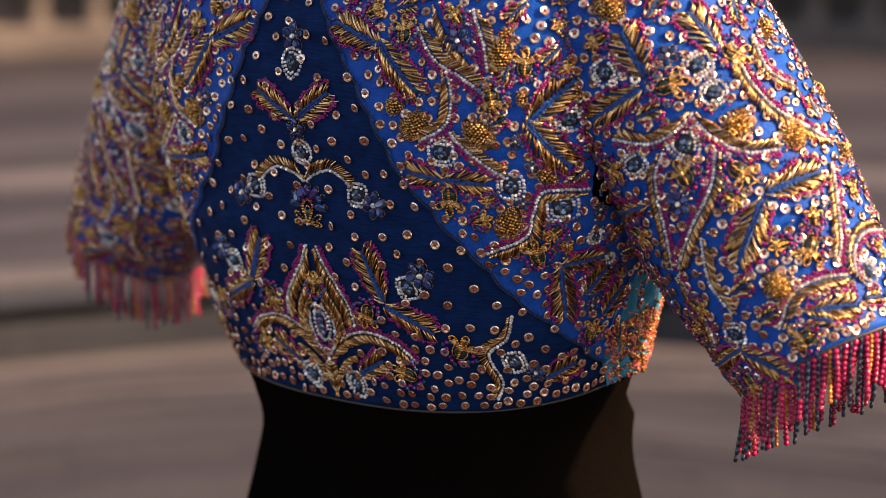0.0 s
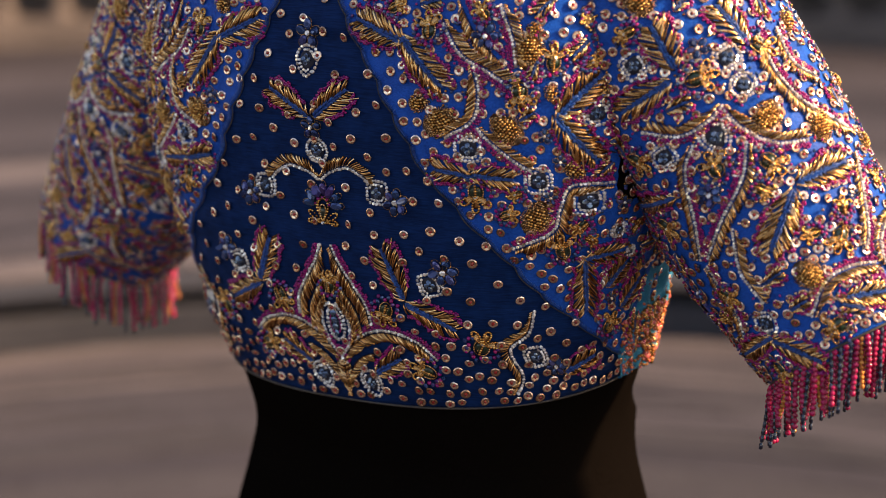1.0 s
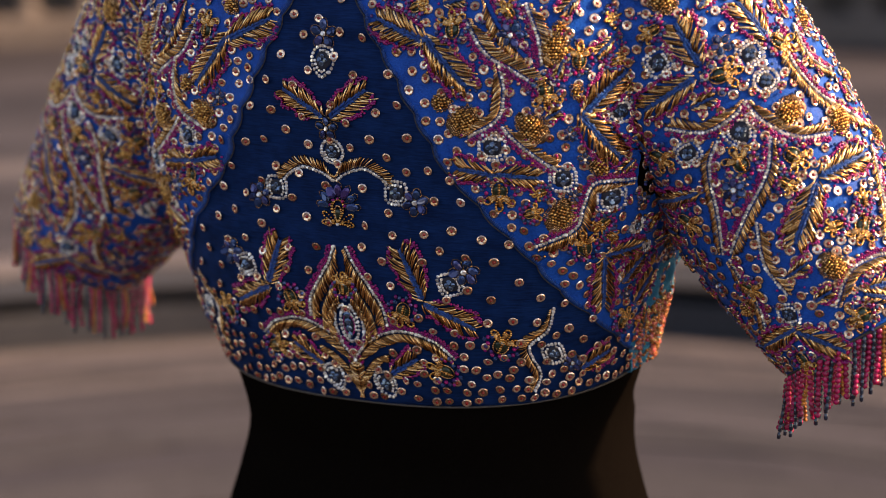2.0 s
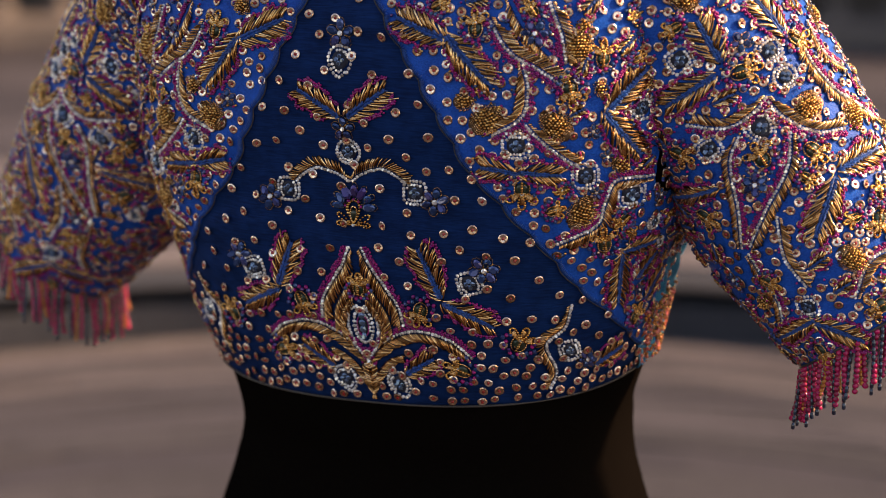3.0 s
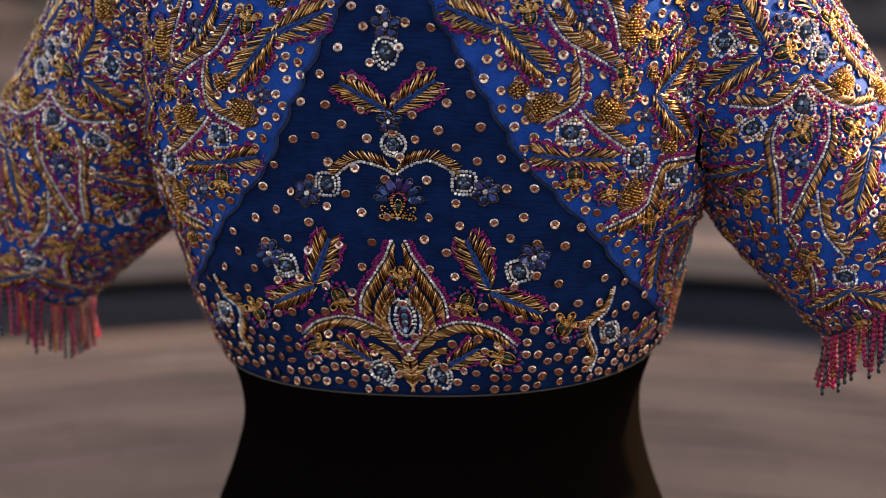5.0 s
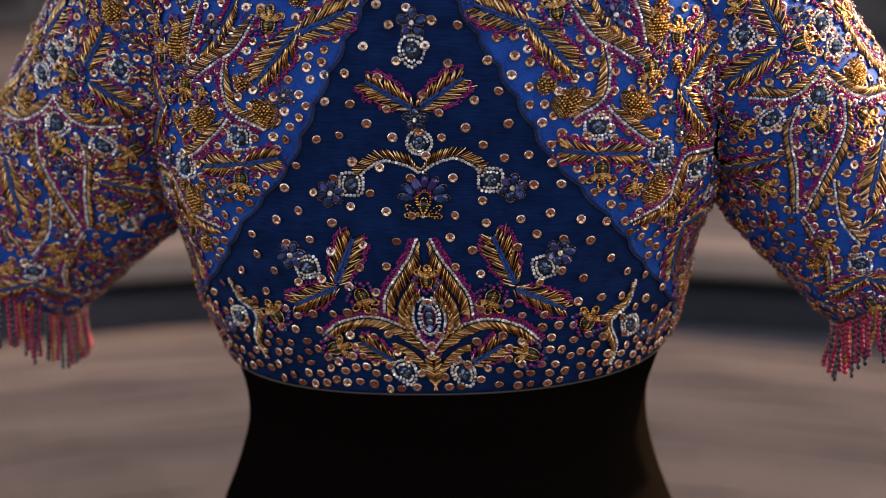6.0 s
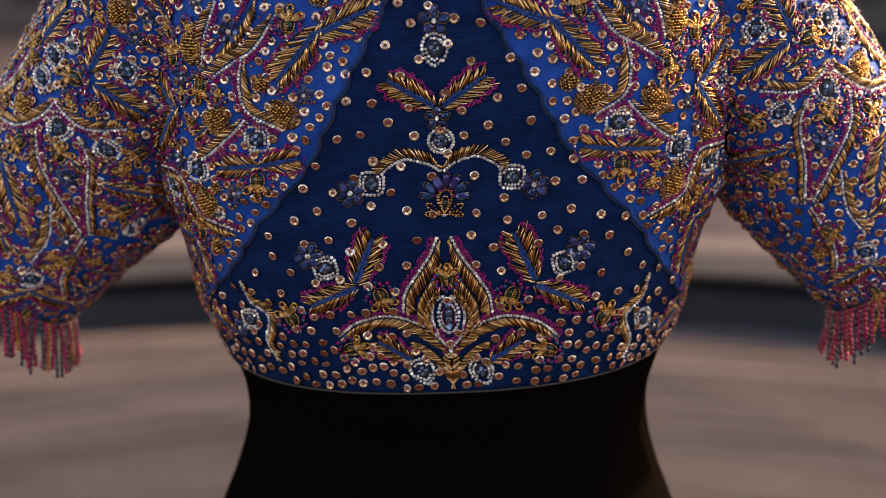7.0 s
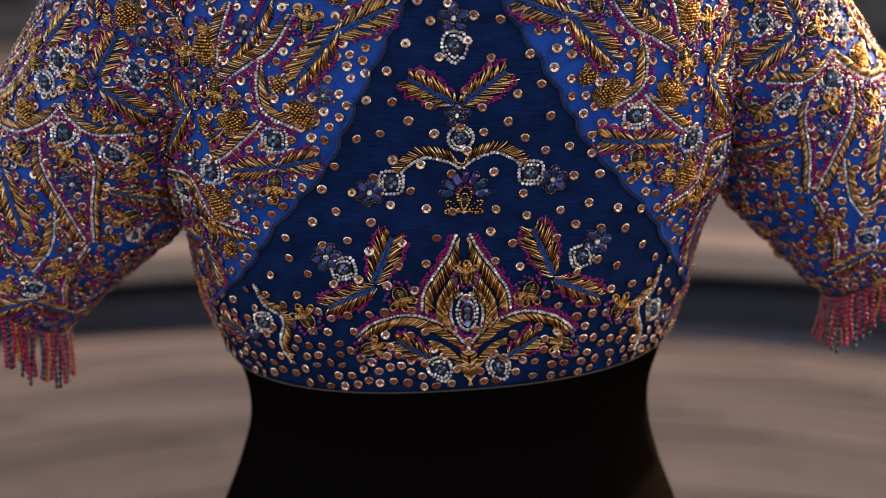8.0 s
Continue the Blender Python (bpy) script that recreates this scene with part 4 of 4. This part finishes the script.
def scatter(u0, u1, v0, v1, gap, keep, key, tries, seed):
    """Loose even places clear of the motifs; gap(u, v) is their distance, in metres."""
    g = np.random.default_rng(seed)
    busy = np.array(TAKEN[key]) if TAKEN[key] else np.zeros((0, 3))
    got = np.zeros((0, 3))
    for u, v in zip(g.uniform(u0, u1, tries), g.uniform(v0, v1, tries)):
        if not keep(u, v):
            continue
        r = gap(u, v)
        if len(busy) and (np.hypot(busy[:, 0] - u, busy[:, 1] - v) < busy[:, 2] * 0.77 + 0.0007).any():
            continue
        if len(got) and (np.hypot(got[:, 0] - u, got[:, 1] - v) < (got[:, 2] + r) / 2).any():
            continue
        got = np.vstack([got, (u, v, r)])
    return got[:, :2]


def frames_on(surf, at, seed):
    """A place, a tipped turn and a size for each sequin."""
    g = np.random.default_rng(seed)
    p = laid(surf, at[:, 0], at[:, 1], 0.0006 if surf is not TORSO else 0.0014)
    up = laid(surf, at[:, 0], at[:, 1], 0.0106 if surf is not TORSO else 0.0114) - p
    out = []
    for c, n in zip(p, up):
        n = Vector(n).normalized()
        tip = Euler((g.normal(0, 0.15), g.normal(0, 0.15), g.uniform(0, 6.28))).to_matrix().to_4x4()
        s = 0.0033 * g.uniform(0.9, 1.06)
        out.append(Matrix.Translation(Vector(c)) @ n.to_track_quat("Z", "Y").to_matrix().to_4x4() @ tip @ Matrix.Scale(s, 4))
    return out


def joined_sequins(name, mats4, parent, label):
    v, f, m, n = [], [], [], len(SQ_V)
    hom = np.c_[SQ_V, np.ones(n)]
    for i, k in enumerate(mats4):
        v.append((hom @ np.array(k).T)[:, :3])
        f += [tuple(i * n + q for q in face) for face in SQ_F]
        m += SQ_M
    ob = mesh_object(name, np.concatenate(v), f, [SEQUIN, RED], parent, label, False, m)
    ob.data.polygons.foreach_set("use_smooth", np.array(m) == 1)
    return tagged(ob, kind="stuff")


def on_net(u, v):
    return past_edge(u, v) < -0.2


def torso_gap(u, v):
    if v < 1.036:
        return 0.0073
    if on_net(u, v):
        return 0.0148 if v > 1.06 else 0.0094
    return 0.0075


def torso_keep(u, v):
    if abs(past_edge(u, v)) < 0.3 and v > 1.056:
        return False
    p = TORSO.place(np.array([u]), np.array([v]))[0]
    return v > float(hem_height(p)) + 0.0045


# ---- small filler motifs in the free cloth of sleeves and side panels ----
def fill_in(surf, key, box, gap, keep, seed, tries=2500, size=1.0):
    g = np.random.default_rng(seed)
    for u, v in scatter(*box, lambda a, c: gap, keep, key, tries, seed):
        q = g.random()
        if q < 0.30:
            gold_flower(surf, u * 100, v * 100, g.uniform(0, 360), 1.35 * size)
        elif q < 0.66:
            w = g.uniform(0, 6.28)
            h = 0.75 * size
            leaf(surf, u * 100 - h * math.cos(w), v * 100 - h * math.sin(w), u * 100 + h * math.cos(w), v * 100 + h * math.sin(w), 0.5 * size)
        elif q < 0.72:
            gem(surf, u * 100, v * 100, 1.15 * size, "round")
        elif q < 0.86:
            pinecone(surf, u * 100, v * 100, g.uniform(0, 360), 1.5 * size, 1.2 * size)
        else:
            blue_flower(surf, u * 100, v * 100, 1.3 * size, 5, g.uniform(0, 90))


def clear_of(key, room):
    busy = np.array(TAKEN[key])
    return lambda u, v: (np.hypot(busy[:, 0] - u, busy[:, 1] - v) - busy[:, 2]).min() > room


free = clear_of("torso", 0.0048)
fill_in(TORSO, "torso", (-0.33, 0.33, 1.04, 1.29), 0.0195, lambda u, v: free(u, v) and past_edge(u, v) > 2.2 and not (abs(u) > 0.215 and v < 1.10), 31, 2500, 0.95)
free = clear_of("sleeve", 0.0055)
here = len(TAKEN["sleeve"])
fill_in(SLEEVE_R, "sleeve", (-0.17, 0.20, 0.0, 0.27), 0.022, free, 32)
TAKEN["sleeve"], done = TAKEN["sleeve"][:here], TAKEN["sleeve"][here:]
fill_in(SLEEVE_L_SEWN, "sleeve", (-0.17, 0.20, 0.0, 0.255), 0.020, free, 32)
TAKEN["sleeve"] = TAKEN["sleeve"] + done
# a second, smaller sowing where cloth still shows on the flanks and the shaded sleeve
free = clear_of("torso", 0.0016)
fill_in(TORSO, "torso", (-0.33, 0.33, 1.05, 1.29), 0.0150, lambda u, v: free(u, v) and past_edge(u, v) > 3.5 and abs(u) > 0.14 and not (abs(u) > 0.215 and v < 1.10), 41, 5000, 0.72)
free = clear_of("sleeve", 0.0018)
fill_in(SLEEVE_L_SEWN, "sleeve", (-0.17, 0.20, 0.0, 0.26), 0.0165, free, 43, 5000, 0.74)


torso_at = scatter(-0.33, 0.33, 0.985, 1.30, torso_gap, torso_keep, "torso", 40000, 3)
near = (np.abs(torso_at[:, 0]) < 0.135) & (torso_at[:, 1] < 1.235)
ones = torso_at[near][:300]
rest = np.vstack([torso_at[near][300:], torso_at[~near]])
single = None
for k in frames_on(TORSO, ones, 7):
    if single is None:
        single = mesh_object("sequin", SQ_V, SQ_F, [SEQUIN_ONE, RED], None, "copper-gold cup sequin with a red bead", False, SQ_M)
        ob = single
    else:
        ob = new("sequin", single.data)
    ob.parent, ob.matrix_basis = blouse, k
joined_sequins("sequin_field", frames_on(TORSO, rest, 8), blouse, "copper-gold cup sequins with red beads")
sleeve_at = scatter(-0.16, 0.20, -0.02, SLEEVE_R.length - 0.004, lambda u, v: 0.0067, lambda u, v: True, "sleeve", 24000, 4)
joined_sequins("sequin_field", frames_on(SLEEVE_R, sleeve_at, 9), sleeve_r, "copper-gold cup sequins with red beads")
left_at = sleeve_at[sleeve_at[:, 1] < SLEEVE_L.length - 0.03]
joined_sequins("sequin_field", frames_on(SLEEVE_L_SEWN, left_at, 10), sleeve_l, "copper-gold cup sequins with red beads")


# ---- magenta and blue seed beads strewn between the motifs ----
for key, surf, par, lo, hi, count, seed in (("torso", TORSO, blouse, (-0.24, 1.06), (0.24, 1.29), 3200, 21), ("sleeve", SLEEVE_R, sleeve_r, (-0.15, 0.0), (0.19, 0.28), 3000, 22), ("sleeve", SLEEVE_L_SEWN, sleeve_l, (-0.15, 0.0), (0.19, 0.255), 3400, 23)):
    g = np.random.default_rng(seed)
    at = np.stack([g.uniform(lo[0], hi[0], count), g.uniform(lo[1], hi[1], count)], 1)
    busy = np.array(TAKEN[key])
    dist = np.array([(np.hypot(busy[:, 0] - u, busy[:, 1] - v) - busy[:, 2]).min() for u, v in at])
    at = at[(dist > -0.002) & (dist < 0.0022)]
    if surf is TORSO:
        at = at[[not on_net(u, v) for u, v in at]]
    sew = Sew(surf)
    for k, (mat, r) in enumerate(((MAGENTA, 0.0009), (MAGENTA, 0.0010), (ANTIQUE, 0.0010), (BLUE_GLASS, 0.0012), (SEQUIN, 0.0012))):
        sew.beads(at[k::5], r, mat, 0.0008)
    tagged(sew.done("bead_strewing", par, "strewn magenta, gold and blue seed beads"), kind="stuff")


# ---- beaded fringe hanging from the cuffs ----
def strand_mesh(name, length, radius, mat, bugle=False, seed=0):
    g = random.Random(seed)
    rings, z, sides = [], -0.001, 7
    sway = g.uniform(-0.002, 0.002)
    prof = ((0.3, 0.0), (0.95, 0.12), (0.95, 0.88)) if bugle else ((0.25, 0.0), (0.85, 0.2), (1.0, 0.5), (0.85, 0.8))
    while z > -length:
        r = radius * g.uniform(0.9, 1.08)
        tall = r * (3.4 if bugle else 1.75)
        rings += [(r * k, z - h * tall) for k, h in prof]
        z -= tall
    rings.append((radius * 0.3, z))
    v = []
    for r, h in rings:
        ox = sway * math.sin(math.pi * 1.3 * h / length)
        v += [(ox + r * math.cos(2 * math.pi * j / sides), r * math.sin(2 * math.pi * j / sides), h) for j in range(sides)]
    f = grid_faces(len(rings), sides, True) + [tuple(range(sides)), tuple(range((len(rings) - 1) * sides, len(rings) * sides))[::-1]]
    me = bpy.data.meshes.new(name)
    me.from_pydata(v, [], f)
    me.materials.append(mat)
    me.polygons.foreach_set("use_smooth", np.full(len(me.polygons), True))
    me.update()
    return me


STRANDS = [[strand_mesh("crimson_strand", 0.0315 + 0.0018 * k, 0.00205, STRUNG_RED, False, k) for k in range(4)],
           [strand_mesh("slate_strand", 0.035 + 0.002 * k, 0.0014, STRUNG_BLUE, True, 10 + k) for k in range(4)],
           [strand_mesh("amber_strand", 0.030 + 0.002 * k, 0.0017, STRUNG_GOLD, False, 20 + k) for k in range(4)]]
NAMES = ("crimson_strand", "slate_strand", "amber_strand")
for surf, par in ((SLEEVE_R, sleeve_r), (SLEEVE_L, sleeve_l)):
    g = random.Random(17 if surf is SLEEVE_R else 18)
    count = 99
    for i in range(count):
        kind = (0, 1, 0, 2, 0, 1, 0, 1)[i % 8]
        u = (i / count - 0.5) * 2 * math.pi * 0.070
        p = laid(surf, u, surf.length, 0.0)
        ob = new(NAMES[kind], STRANDS[kind][g.randrange(4)])
        ob.parent = par
        ob.location = tuple(p)
        ob.rotation_euler = (g.gauss(0, 0.045), g.gauss(0, 0.045), g.uniform(0, 6.28))


# ---- stone balustrade at the back of the court ----
balustrade = tagged(new("balustrade"), "low carved sandstone balustrade with dark gaps", "balustrade")
ring_band("plinth", [(8.0, STEP_H - 0.02), (8.0, STEP_H + 0.10), (8.03, STEP_H + 0.13), (8.35, STEP_H + 0.13), (8.35, STEP_H - 0.02)], CARVED, balustrade)
ring_band("top_rail", [(8.02, 0.86), (8.0, 0.90), (8.0, 0.98), (8.36, 0.98), (8.36, 0.90), (8.34, 0.86), (8.02, 0.86)], CARVED, balustrade)
ring_band("back_panel", [(8.30, STEP_H + 0.10), (8.30, 0.90), (8.34, 0.90), (8.34, STEP_H + 0.10)], CARVED, balustrade)
turn_prof = [(0.07, 0.0), (0.07, 0.05), (0.045, 0.07), (0.05, 0.12), (0.085, 0.22), (0.09, 0.28), (0.06, 0.38), (0.035, 0.46), (0.05, 0.50), (0.075, 0.53), (0.075, 0.57)]
post = None
for i in range(64):
    a = radians(180 - 48 + i * 2.05)
    if post is None:
        ob = post = ring_band("baluster", turn_prof, CARVED, balustrade, turns=10, smooth=True)
    else:
        ob = new("baluster", post.data)
        ob.parent = balustrade
    ob.location = (8.16 * math.sin(a), -8.16 * math.cos(a), STEP_H + 0.12)

# ---- paving, last ----
ring_slabs(ground, [1.0, 1.5, 1.85, 2.1, 2.3, 2.43, 2.52, 2.58, 2.66, 2.74, 2.80, 2.88, 2.93, 3.0, 3.04, 3.12, 3.22], 1.3, GROUND_Z, (PAVING_DARK, PAVING_DARK, PAVING_DARK, PAVING_DARK, PAVING_GREY, PAVING_DARK, PAVING_DARK, PAVING, PAVING_DARK, PAVING, PAVING_DARK, PAVING_PALE, PAVING_DARK, PAVING_PALE, PAVING, PAVING_PALE), "paving_slab")
ring_slabs(step, [3.44, 3.62, 3.7, 3.9, 4.05, 4.3, 4.5, 4.7, 5.0, 5.3, 5.8, 6.5, 7.2, 7.95], 0.9, STEP_H - 0.012, (PAVING_PALE, PAVING_GREY, PAVING, PAVING_GREY, PAVING, PAVING_GREY, PAVING), "paving_slab")
